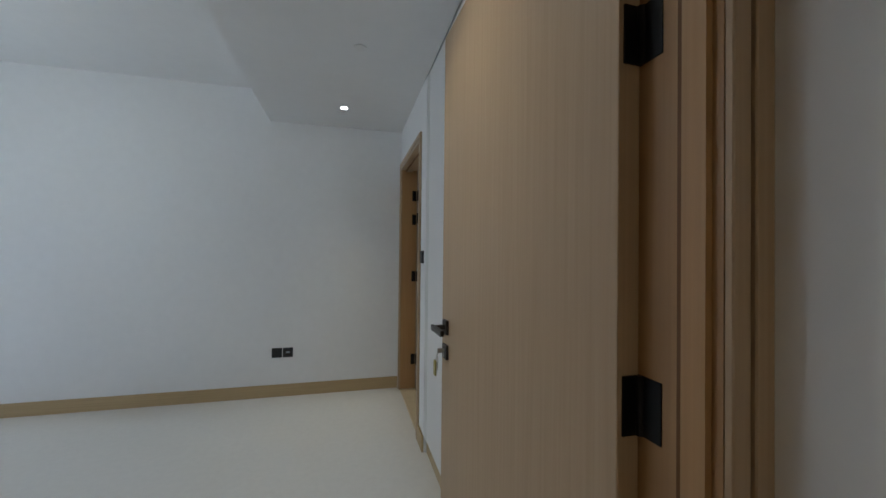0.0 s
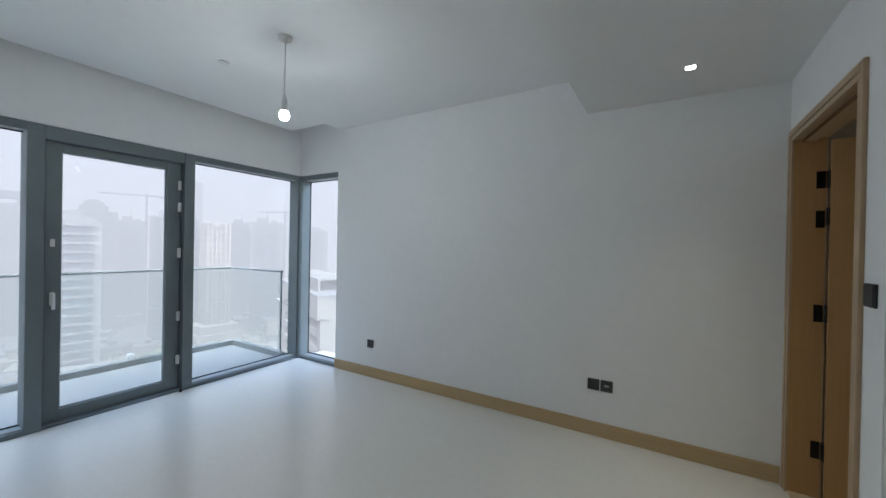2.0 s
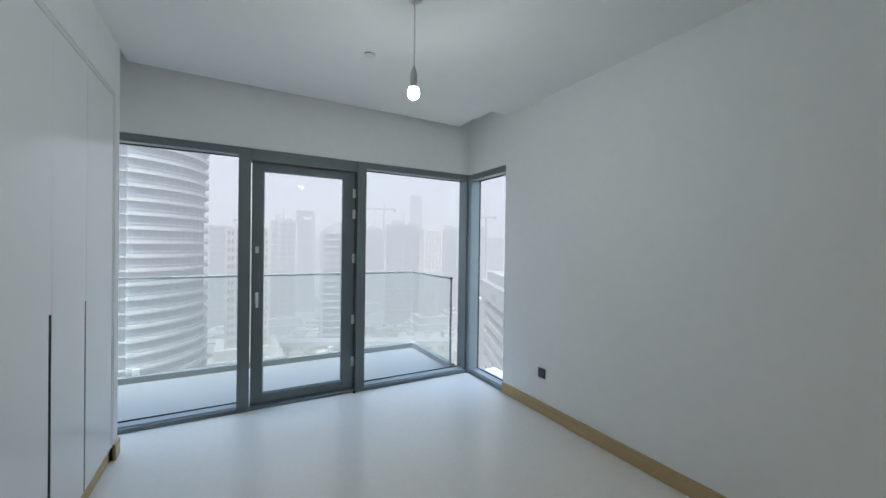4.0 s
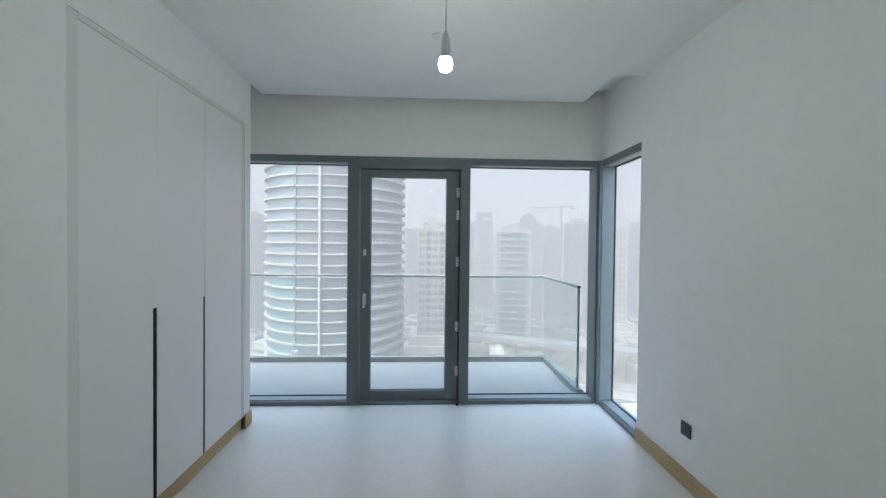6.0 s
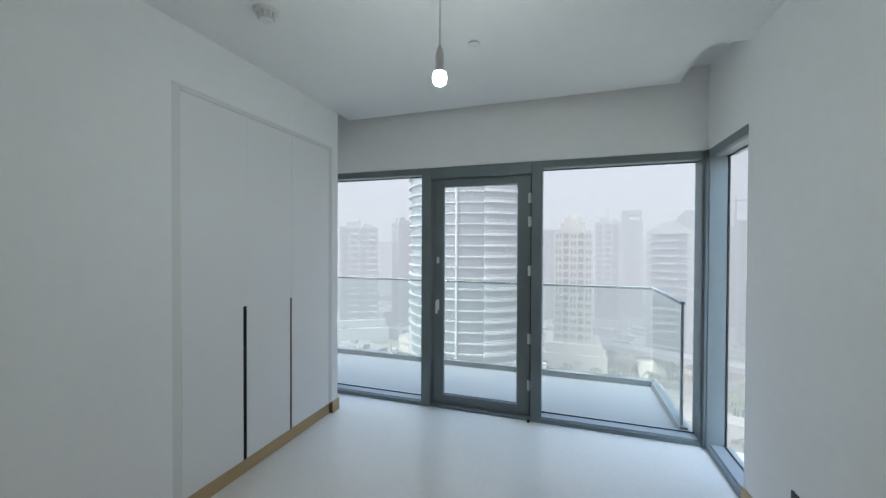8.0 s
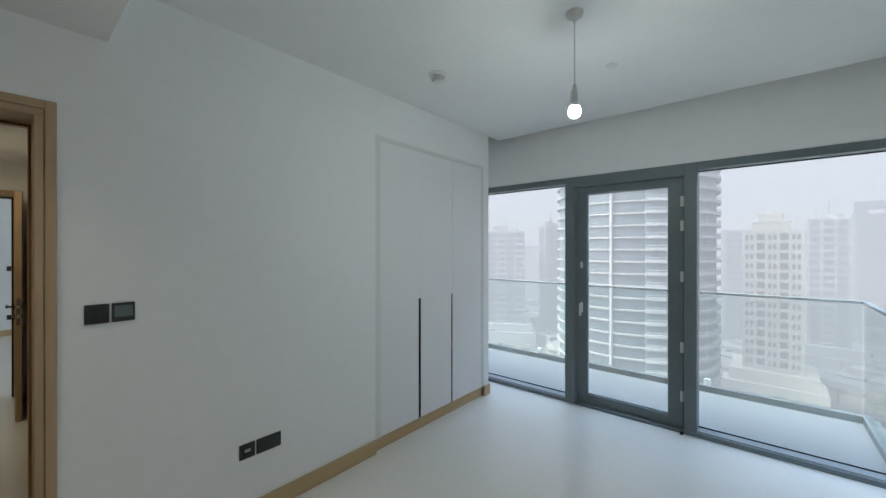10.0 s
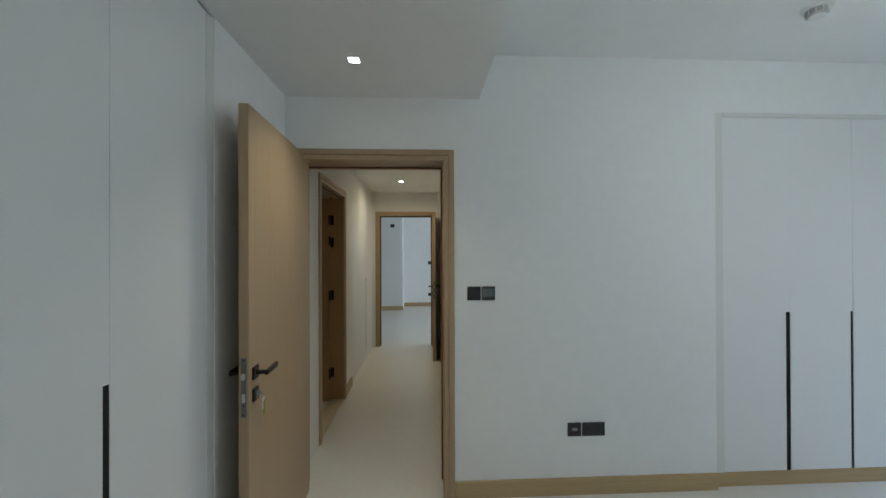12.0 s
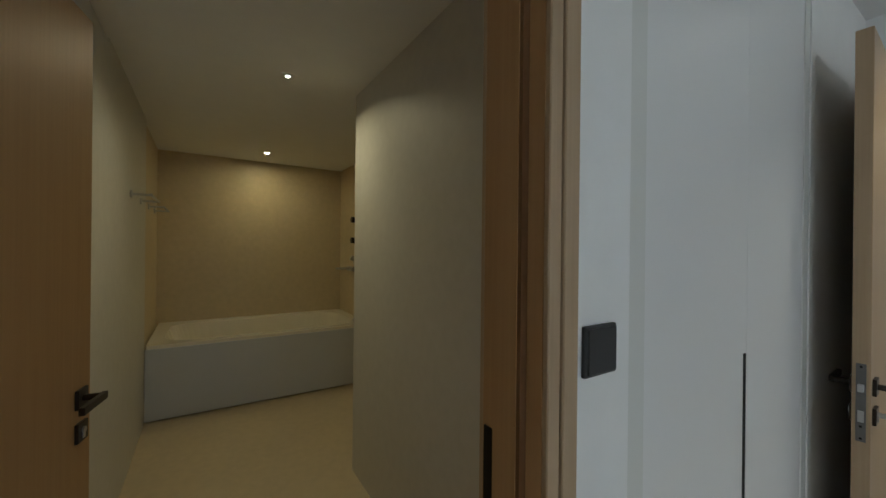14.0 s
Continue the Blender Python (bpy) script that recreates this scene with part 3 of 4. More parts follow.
# ---- bathroom ----
BX = E + WT
BN, BS, BZ = 2.90, 1.67, 2.45
TX, TB, TY0 = 4.54, 5.65, 0.96
structure("wall_bath_north", boxes((BX, 2.2, N, N + 0.1, 0, 2.6), (2.16, 2.2, BN, N, 0, 2.6), (2.2, TX - 0.003, BN, BN + 0.1, 0, 2.6)), STONEGREY, "plain greige bathroom wall", "wall")
structure("wall_bath_alcove", boxes((TX - 0.003, TB + 0.1, BN + 0.02, BN + 0.1, 0, 2.6)), STONE, "beige stone-tiled wall beside the bathtub", "wall")
structure("wall_bath_partition", boxes((BX, 3.06, BS - 0.1, BS, 0, 2.6), (2.96, 3.06, TY0, BS - 0.1, 0, 2.6)), STONEGREY, "plain greige bathroom partition wall", "wall")
structure("wall_bath_south", boxes((3.06, TB + 0.1, TY0 - 0.1, TY0, 0, 2.6), (BX, BX + 0.02, BS, BY0 - 0.07, 0, 2.6)), STONE,
          "beige stone-tiled bathroom wall", "wall")
structure("wall_bath_east", boxes((TB, TB + 0.1, TY0 - 0.1, BN + 0.02, 0, 2.6)), STONE, "beige stone-tiled wall behind the bathtub", "wall")
structure("ceiling_bath", boxes((BX, 3.06, BS - 0.1, N + 0.1, BZ, BZ + 0.15), (3.06, TB + 0.1, TY0 - 0.1, N, BZ + 0.03, BZ + 0.15)), CEIL, "plain bathroom ceiling", "ceiling")
structure("floor_bath", boxes((BX, TB, TY0, N, 0.0, 0.006)), STONE, "beige stone bathroom floor", "floor")
tub = thing("bathtub", (TX, 1.9, 0), "white built-in bathtub with a tiled front panel", "bathtub")
# The bluish daylight on the front panel is put into its base colour.
part("front_panel", rounded(TX, TX + 0.03, TY0 + 0.005, BN - 0.001, 0.02, 0.61, 0.003, 1), material("daylit_grey_panel", (0.55, 0.57, 0.60), 0.3, spots=((2, 0.03),)), tub, "tub front panel, daylight's pale grey put in its colour")
rim = bmesh.new()
out, inn, low = [], [], []
for k in range(48):
    a = 2 * math.pi * k / 48
    ca, sa = math.cos(a), math.sin(a)
    sq = lambda c, s, p: (abs(c) ** p * (1 if c >= 0 else -1), abs(s) ** p * (1 if s >= 0 else -1))
    cx, cy = (TX + TB) / 2, (TY0 + BN) / 2
    ux, uy = sq(ca, sa, 0.02)
    vx, vy = sq(ca, sa, 0.35)
    out.append(rim.verts.new((cx + ux * (TB - TX - 0.006) / 2, cy + uy * (BN - TY0 - 0.012) / 2, 0.64)))
    inn.append(rim.verts.new((cx + vx * (TB - TX - 0.22) / 2, cy + vy * (BN - TY0 - 0.22) / 2, 0.635)))
    low.append(rim.verts.new((cx + vx * (TB - TX - 0.42) / 2, cy + vy * (BN - TY0 - 0.5) / 2, 0.18)))
skirt_ring = [rim.verts.new(v.co - Vector((0, 0, 0.03))) for v in out]
for k in range(48):
    j = (k + 1) % 48
    rim.faces.new((out[k], out[j], inn[j], inn[k]))
    rim.faces.new((inn[k], inn[j], low[j], low[k]))
    rim.faces.new((skirt_ring[k], skirt_ring[j], out[j], out[k]))
rim.faces.new(low)
part("basin", rim, PORCELAIN, tub, "glossy white tub basin")
part("overflow_knob", rod((TX + 0.2, TY0 + 0.11, 0.645), (TX + 0.2, TY0 + 0.11, 0.67), 0.03), STEEL, tub)
tm = thing("bath_mixer", (5.1, TY0, 0.95), "chrome bath and hand shower mixer on the wall", "tap")
part("body", rounded(4.98, 5.22, TY0, TY0 + 0.06, 1.18, 1.23, 0.01, 2), STEEL, tm)
part("spout", rounded(5.07, 5.12, TY0 + 0.06, TY0 + 0.22, 1.2, 1.225, 0.006, 2), STEEL, tm)
part("hand_shower", merge(rod((4.9, TY0 + 0.03, 1.1), (4.9, TY0 + 0.07, 1.32), 0.012), rod((4.9, TY0 + 0.05, 1.32), (4.9, TY0 + 0.11, 1.35), 0.03)), STEEL, tm)
part("hose", rod((4.9, TY0 + 0.03, 0.78), (4.9, TY0 + 0.035, 1.1), 0.007), STEEL, tm)
part("valve", rod((5.1, TY0, 1.55), (5.1, TY0 + 0.04, 1.55), 0.035), BRONZE, tm)
part("valve", rod((5.1, TY0, 1.8), (5.1, TY0 + 0.04, 1.8), 0.035), BRONZE, tm)
for x in (4.0, 4.9):
    tr = thing("towel_rail", (x, BN, 1.8), "chrome towel rail on the bathroom wall", "towel rail", group="towel rails")
    part("bar", rod((x - 0.25, BN - 0.11, 1.79), (x + 0.25, BN - 0.11, 1.79), 0.008), STEEL, tr)
    for sx in (-0.22, 0.22):
        part("bracket", merge(rod((x + sx, BN - 0.11, 1.79), (x + sx, BN, 1.79), 0.008), rod((x + sx, BN - 0.012, 1.79), (x + sx, BN, 1.79), 0.025)), STEEL, tr)

# ---- built-in wardrobes ----
wd = thing("built_in_wardrobe", (-2.4, -0.02, 0), "white lacquered built-in wardrobe with three flush doors", "wardrobe")
X0, X1, WTOP = -3.12, -1.655, 2.445
part("carcass", boxes((X0 + 0.001, X1 - 0.001, -0.6, -0.045, 0.1, WTOP - 0.002)), LACQUER, wd)
part("filler", rounded(X1 - 0.055, X1 - 0.0, -0.045, -0.0035, 0.1, WTOP - 0.002, 0.0015, 1), TRIM_SHADED, wd)
part("filler", rounded(X0 + 0.0, X0 + 0.03, -0.045, -0.0035, 0.1, WTOP - 0.002, 0.0015, 1), TRIM_SHADED, wd)
part("filler", rounded(X0 + 0.03, X1 - 0.055, -0.045, -0.0035, WTOP - 0.028, WTOP - 0.0, 0.0015, 1), TRIM_SHADED, wd)
part("plinth", rounded(X0 + 0.002, X1 - 0.002, -0.044, -0.02, 0, 0.1, 0.0015, 1), SKIRT_X, wd)
cuts = (X1 - 0.0555, -2.165, -2.602, X0 + 0.0305)
for k in range(3):
    b, a = cuts[k], cuts[k + 1]
    slot = 0.029 if k == 0 else 0.018
    pieces = [(a + (0.0015 if k == 1 else 0.0004), b - (0.0015 if k == 2 else 0.0004), -0.044, -0.006, 1.14, WTOP - 0.03)]
    if k < 2:
        pieces += [(a + slot, b - 0.0015, -0.044, -0.006, 0.104, 1.14)]
    else:
        pieces += [(a + 0.0015, b - 0.0015, -0.044, -0.006, 0.104, 1.14)]
    d_ = part("door", boxes(*pieces), LACQUER, wd)
    if k < 2:
        part("finger_slot", boxes((a + 0.0015, a + slot - 0.0005, -0.044, -0.0065, 0.104, 1.1385)), SHADOWGAP, d_, "black recessed finger slot")

we = thing("tall_wardrobe", (E + 0.02, 1.19, 0), "white glossy floor-to-ceiling wardrobe with two doors", "wardrobe")
Y0, Y1 = 0.775, 1.835
part("carcass", boxes((E + 0.045, E + 0.6, Y0 + 0.001, min(Y1, BS - 0.12), 0.1, ZL - 0.002), (E + 0.045, E + 0.12, BS - 0.12, Y1 - 0.001, 0.1, ZL - 0.002)), LACQUER, we)
part("filler", rounded(E + 0.0035, E + 0.045, Y1 - 0.06, Y1 - 0.0, 0.1, ZL - 0.002, 0.0015, 1), TRIM_SHADED, we)
part("filler", rounded(E + 0.0035, E + 0.045, Y0 + 0.0, Y0 + 0.05, 0.1, ZL - 0.002, 0.0015, 1), TRIM_SHADED, we)
part("plinth", rounded(E + 0.02, E + 0.044, Y0 + 0.002, Y1 - 0.002, 0, 0.1, 0.0015, 1), SKIRT_Y, we)
YM = 1.275
d_ = part("door", boxes((E + 0.006, E + 0.044, Y0 + 0.0505, YM - 0.0004, 0.104, ZL - 0.001)), LACQUER, we)
d_ = part("door", boxes((E + 0.006, E + 0.044, YM + 0.0004, Y1 - 0.0605, 1.19, ZL - 0.001), (E + 0.006, E + 0.044, YM + 0.022, Y1 - 0.0605, 0.104, 1.19)), LACQUER, we)
part("finger_slot", boxes((E + 0.0065, E + 0.044, YM + 0.0015, YM + 0.0215, 0.104, 1.1885)), SHADOWGAP, d_, "black recessed finger slot")

# ---- switches and sockets ----


def plate(name, m, w, label, category, face="plain", group=""):
    """A wall plate, centre at the origin, front towards -y."""
    s = thing(name, m, label, category, group)
    h = 0.086
    part("plate", rounded(-w / 2, w / 2, -0.009, 0, -h / 2, h / 2, 0.003, 2), DARKPLASTIC, s)
    if face == "single":
        part("rocker", rounded(-w / 2 + 0.005, w / 2 - 0.005, -0.0125, -0.008, -h / 2 + 0.005, h / 2 - 0.005, 0.0012, 1), DARKPLASTIC, s)
    elif face == "switch":
        n_ = 3 if w < 0.1 else 4
        for k in range(n_):
            a = -w / 2 + 0.006 + k * (w - 0.012) / n_
            part("rocker", rounded(a + 0.0006, a + (w - 0.012) / n_ - 0.0006, -0.0125, -0.008, -h / 2 + 0.006, h / 2 - 0.006, 0.0012, 1), DARKPLASTIC, s)
    elif face == "display":
        part("display", rounded(-w / 2 + 0.008, w / 2 - 0.008, -0.0105, -0.0085, -0.022, 0.03, 0.001, 1), SCREEN, s, "pale grey thermostat display")
    elif face == "data":
        part("insert", rounded(-0.024, 0.024, -0.011, -0.008, -0.024, 0.024, 0.002, 1), BRONZE, s)
        part("port", rounded(-0.017, 0.017, -0.0125, -0.0105, -0.006, 0.013, 0.001, 1), ALU_SILVER, s, "pale grey data port")
    elif face == "socket":
        for sx in ((0,) if w < 0.1 else (-0.036, 0.036)):
            part("pin_slots", boxes((sx - 0.003, sx + 0.003, -0.0096, -0.0088, 0.006, 0.014), (sx - 0.014, sx - 0.008, -0.0096, -0.0088, -0.013, -0.009), (sx + 0.008, sx + 0.014, -0.0096, -0.0088, -0.013, -0.009)), SHADOWGAP, s)
            part("rocker", rounded(sx - 0.008, sx + 0.008, -0.012, -0.008, 0.022, 0.036, 0.001, 1), DARKPLASTIC, s)
    return local(s)


S_ = lambda x, z: pose(x, 0, z, 0, 0, 180)
plate("light_switch", S_(-0.077, 1.281), 0.083, "black light switch plate on the white wall", "switch", "switch")
plate("thermostat", S_(-0.168, 1.281), 0.083, "black thermostat with a pale grey display", "thermostat", "display")
plate("data_outlet", S_(-0.714, 0.412), 0.086, "black data outlet low on the white wall", "socket", "data")
plate("power_socket", S_(-0.838, 0.412), 0.146, "black double power socket low on the white wall", "socket", "socket")
N_ = lambda x, z: pose(x, N, z, 0, 0, 0)
plate("power_socket", N_(-2.33, 0.36), 0.086, "black single socket low on the white wall", "socket", "socket")
plate("power_socket", N_(-0.03, 0.395), 0.086, "black single socket beside a data outlet", "socket", "socket")
plate("data_outlet", N_(0.064, 0.395), 0.086, "black data outlet beside a socket", "socket", "data")
plate("light_switch", pose(E, 1.93, 1.29, 0, 0, -90), 0.086, "black square light switch by the bathroom door", "switch", "single")
plate("light_switch", pose(CW, -2.31, 1.28, 0, 0, 90), 0.086, "black light switch in the corridor", "switch", "switch")
plate("power_socket", pose(CW, -2.0, 0.40, 0, 0, 90), 0.146, "black double socket low in the corridor", "socket", "socket")
plate("wall_sensor", pose(1.08, -7.45, 2.2, 0, 0, 180), 0.1, "small black box high on the far wall", "sensor")
plate("light_switch", pose(0.11, -8.1, 1.21, 0, 0, 180), 0.086, "black switch on the far room's wall", "switch", "switch")
plate("power_socket", pose(0.11, -8.1, 0.33, 0, 0, 180), 0.086, "black socket on the far room's wall", "socket", "socket")

# ---- ceiling fittings ----
pl = thing("pendant_lamp", (-1.71, 1.52, ZC), "bare lit bulb on a white cord and ceiling rose", "lamp")
part("ceiling_rose", lathe(((0.012, -0.04), (0.022, -0.03), (0.040, -0.018), (0.043, -0.002), (0.043, 0.0))), WHITEPLASTIC, pl, smooth=True)
part("cord", rod((0, 0, -0.3950), (0.001, 0, -0.036), 0.0035, 10), WHITEPLASTIC, pl)
part("lampholder", lathe(((0.017, -0.467), (0.019, -0.460), (0.019, -0.410), (0.014, -0.395), (0.009, -0.377), (0.006, -0.370))), WHITEPLASTIC, pl, smooth=True)
part("bulb", lathe(((0.006, -0.539), (0.017, -0.537), (0.025, -0.530), (0.0295, -0.516), (0.0295, -0.504), (0.0265, -0.491), (0.0245, -0.487))), BULB, pl, "lit frosted globe", smooth=True)
part("bulb_collar", lathe(((0.0285, -0.4868), (0.0285, -0.4845), (0.022, -0.475), (0.0185, -0.4672))), WHITEPLASTIC, pl, "white plastic bulb collar", smooth=True)
local(pl)
sd = thing("smoke_detector", (-1.77, 0.535, ZC), "white smoke detector on the ceiling", "smoke detector")
part("base", lathe(((0.058, -0.016), (0.063, -0.012), (0.063, 0.0))), WHITEPLASTIC, sd, smooth=False)
part("chamber", lathe(((0.028, -0.052), (0.036, -0.05), (0.042, -0.042), (0.044, -0.016))), material("detector_grey", (0.52, 0.52, 0.52), 0.5), sd, "grey slotted sensor chamber")
part("cap", lathe(((0.0005, -0.056), (0.030, -0.055), (0.036, -0.050), (0.030, -0.0525))), WHITEPLASTIC, sd)
for k in range(10):
    a = 2 * math.pi * k / 10
    part("vent_rib", rod((0.046 * math.cos(a), 0.046 * math.sin(a), -0.042), (0.046 * math.cos(a), 0.046 * math.sin(a), -0.014), 0.003, 6), WHITEPLASTIC, sd)
local(sd)


def sprinkler(x, y, z):
    s = thing("sprinkler", (x, y, z), "concealed white sprinkler cover on the ceiling", "sprinkler", "sprinkler covers")
    part("cover", lathe(((0.030, -0.010), (0.036, -0.008), (0.037, -0.004), (0.030, -0.003), (0.030, 0.0))), WHITEPLASTIC, s)
    return local(s)


sprinkler(-2.41, 1.50, ZC)
sprinkler(0.64, 1.60, ZL)


def downlight(x, y, z, b=0.024):
    s = thing("downlight", (x, y, z), "small square recessed downlight, lit", "downlight", "square downlights")
    a = 0.036
    part("bezel", boxes((-a, a, -a, -b, -0.003, 0.0), (-a, a, b, a, -0.003, 0.0), (-a, -b, -b, b, -0.003, 0.0), (b, a, -b, b, -0.003, 0.0)), WHITEPLASTIC, s)
    part("lens", boxes((-b, b, -b, b, -0.0025, -0.0005)), SPOT, s, "lit square lens")
    return local(s)


DOWN = ((0.58, 0.46, ZL), (0.54, 2.57, ZL), (0.55, -2.77, ZL - 0.01), (5.14, 1.934, BZ + 0.03))
for x, y, z in DOWN:
    downlight(x, y, z)
downlight(3.0, 2.10, BZ, 0.010)

# ---- the city outside ----
GZ = -54.0
CONCRETE = material("pale_concrete", (0.125, 0.128, 0.136), 0.8, spots=((0.05, 0.06), (0.6, 0.05)))
CREAM = material("cream_render", (0.29, 0.27, 0.235), 0.8, spots=((0.05, 0.05), (0.6, 0.04)))
BLUEGLASS = material("pale_tower_glass", (0.07, 0.1, 0.115), 0.5, spots=((0.08, 0.15), (0.5, 0.12)))
DARKGLASS = material("dark_tower_glass", (0.035, 0.047, 0.058), 0.5, spots=((0.08, 0.2), (0.5, 0.2)))
GREYGLASS = material("grey_tower_glass", (0.05, 0.064, 0.08), 0.5, spots=((0.08, 0.2), (0.5, 0.15)))
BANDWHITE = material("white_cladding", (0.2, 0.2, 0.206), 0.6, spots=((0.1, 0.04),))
DARKWIN = material("dark_window", (0.03, 0.036, 0.044), 0.4, spots=((0.3, 0.3),))
ASPHALT = material("pale_asphalt", (0.12, 0.12, 0.12), 0.9, spots=((0.02, 0.25), (0.2, 0.2)))
SAND = material("sandy_ground", (0.12, 0.116, 0.094), 0.9, spots=((0.012, 0.45), (0.08, 0.4)))
GREEN = material("dusty_green", (0.055, 0.08, 0.045), 0.8, spots=((0.2, 0.3),))
PLASTER = material("dull_white_plaster", (0.165, 0.163, 0.162), 0.8, spots=((0.1, 0.08), (0.8, 0.06)))
STOREY = 3.4


def at(bearing, dist):
    """Ground place at a bearing in degrees from west towards north."""
    b = radians(bearing)
    return -1.0 - dist * math.cos(b), 1.6 + dist * math.sin(b)


def tower(b0, b1, dist, rise, style, label, depth=None, turn=0.0, top="flat"):
    """A tower block filling the bearings b0..b1, its roof at the angle `rise` above the eye. Front towards +x."""
    width = 2 * dist * math.tan(radians((b1 - b0) / 2))
    bearing = (b0 + b1) / 2
    x, y = at(bearing, dist)
    depth = depth or width
    n_ = round((1.5 + dist * math.tan(radians(rise)) - GZ) / STOREY)
    h = n_ * STOREY
    t = thing("apartment_tower", pose(x, y, GZ, 0, 0, -bearing + turn), label, "building", "city towers")
    w, d = width / 2, depth / 2
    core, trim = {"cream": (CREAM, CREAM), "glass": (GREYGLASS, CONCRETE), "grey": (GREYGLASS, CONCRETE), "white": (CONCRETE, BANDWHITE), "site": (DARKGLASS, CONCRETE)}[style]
    low = max(0, n_ - 34)
    part("wall", boxes((-d, d, -w, w, 0, h)), core, t)
    if style in ("glass", "grey"):
        bm = bmesh.new()
        hh = 0.48 if style == "glass" else 0.4
        for k in range(low, n_ + 1):
            box(bm, -d - 0.6, d + 0.6, -w - 0.6, w + 0.6, k * STOREY - hh, k * STOREY + hh)
        tagged(part("storey_bands", bm, trim, t), kind="stuff")
        for s in (-w - 0.7, w - 1.5):
            part("corner_pier", boxes((d - 1.6, d + 0.9, s, s + 2.2, 0, h + 1)), trim, t)
        if style == "glass":
            part("core_pier", boxes((d - 1, d + 0.8, w * 0.42, w * 0.58, 0, h)), core, t)
    elif style == "site":
        bm = bmesh.new()
        for k in range(low, n_ + 1):
            box(bm, -d - 0.8, d + 0.8, -w - 0.8, w + 0.8, k * STOREY - 0.35, k * STOREY + 0.35)
        tagged(part("floor_slabs", bm, trim, t), kind="stuff")
        cols = max(4, int(width / 4.5))
        for c in range(cols + 1):
            a = -w + c * width / cols
            part("column", boxes((d - 0.3, d + 0.75, a - 0.55, a + 0.55, 0, h)), trim, t)
    else:
        bays = 5 if style == "cream" else max(3, int(width / 5.0))
        bw = width / bays
        win, bal = bmesh.new(), bmesh.new()
        for k in range(low, n_):
            z = k * STOREY
            for c in range(bays):
                a = -w + (c + 0.5) * bw
                if style == "cream" and c in (1, 3):
                    box(win, d - 0.3, d + 0.06, a - bw * 0.40, a + bw * 0.40, z + 0.75, z + 3.05)
                    box(bal, d, d + 1.1, a - bw * 0.34, a + bw * 0.34, z - 0.15, z + 0.75)
                elif style == "cream":
                    for s in (-0.24, 0.24):
                        box(win, d - 0.3, d + 0.05, a + bw * s - 0.5, a + bw * s + 0.5, z + 0.9, z + 2.6)
                elif c % 2 == 0:
                    box(win, d - 0.3, d + 0.05, a - bw * 0.36, a + bw * 0.36, z + 0.95, z + 2.85)
                else:
                    box(win, d - 0.3, d + 0.05, a - bw * 0.42, a + bw * 0.42, z + 0.6, z + 3.0)
                    box(bal, d, d + 1.3, a - bw * 0.46, a + bw * 0.46, z - 0.2, z + 0.85)
            cs = max(2, int(depth / 4))
            for c in range(cs):
                a = -d + (c + 0.5) * depth / cs
                for s in (-w, w):
                    box(win, a - 1.2, a + 1.2, s - 0.05, s + 0.05, z + 0.8, z + 2.7)
        tagged(part("windows", win, DARKWIN, t), kind="stuff")
        tagged(part("balconies", bal, trim, t), kind="stuff")
        for c in range(bays + 1):
            a = -w + c * bw
            part("pier", boxes((d - 0.2, d + 0.55, a - 0.45, a + 0.45, 0, h + 0.5)), trim, t)
        part("podium", boxes((-d - 5, d + 6, -w - 6, w + 6, 0, 9), (-d - 3, d + 4, -w - 4, w + 4, 9, 13)), trim, t)
    part("roof", boxes((-d * 1.03, d * 1.03, -w * 1.03, w * 1.03, h, h + 1.0)), trim, t)
    if top == "stepped":
        part("crown", boxes((-d * 0.75, d * 0.75, -w * 0.72, w * 0.62, h + 1, h + 3.6), (-d * 0.5, d * 0.5, -w * 0.5, w * 0.4, h + 3.6, h + 6.2), (-d * 0.25, d * 0.25, -w * 0.32, w * 0.2, h + 6.2, h + 8)), core, t)
        part("parapet", boxes((-d * 0.52, d * 0.52, -w * 0.53, w * 0.43, h + 6.2, h + 6.7), (-d * 0.78, d * 0.78, -w * 0.75, w * 0.65, h + 3.6, h + 4.1)), trim, t)
    elif top == "plant":
        part("plant_room", boxes((-d * 0.6, d * 0.5, -w * 0.7, w * 0.1, h + 1, h + 4.2), (-d * 0.3, d * 0.6, w * 0.25, w * 0.7, h + 1, h + 2.8)), trim, t)
        part("roof_mast", boxes((-0.25, 0.25, -0.25, 0.25, h + 4, h + 9)), CONCRETE, t)
    elif top == "portal":
        part("portal", boxes((-d, d, -w, -w * 0.2, h + 1, h + 4), (-d, d, w * 0.75, w, h + 1, h + 4), (-d, d, -w, w, h + 4, h + 8)), core, t)
    elif top == "round":
        bm = bmesh.new()
        arc = [(-w + 2 * w * k / 12, h + 1 + 4.2 * math.sin(math.pi * k / 12)) for k in range(13)]
        for sx in (-d, d):
            bm.faces.new([bm.verts.new((sx, a, z)) for a, z in arc])
        for (a0, z0), (a1, z1) in zip(arc, arc[1:]):
            bm.faces.new([bm.verts.new(v) for v in ((-d, a0, z0), (d, a0, z0), (d, a1, z1), (-d, a1, z1))])
        bmesh.ops.remove_doubles(bm, verts=bm.verts[:], dist=0.001)
        part("vaulted_roof", bm, trim, t)
    return local(t)


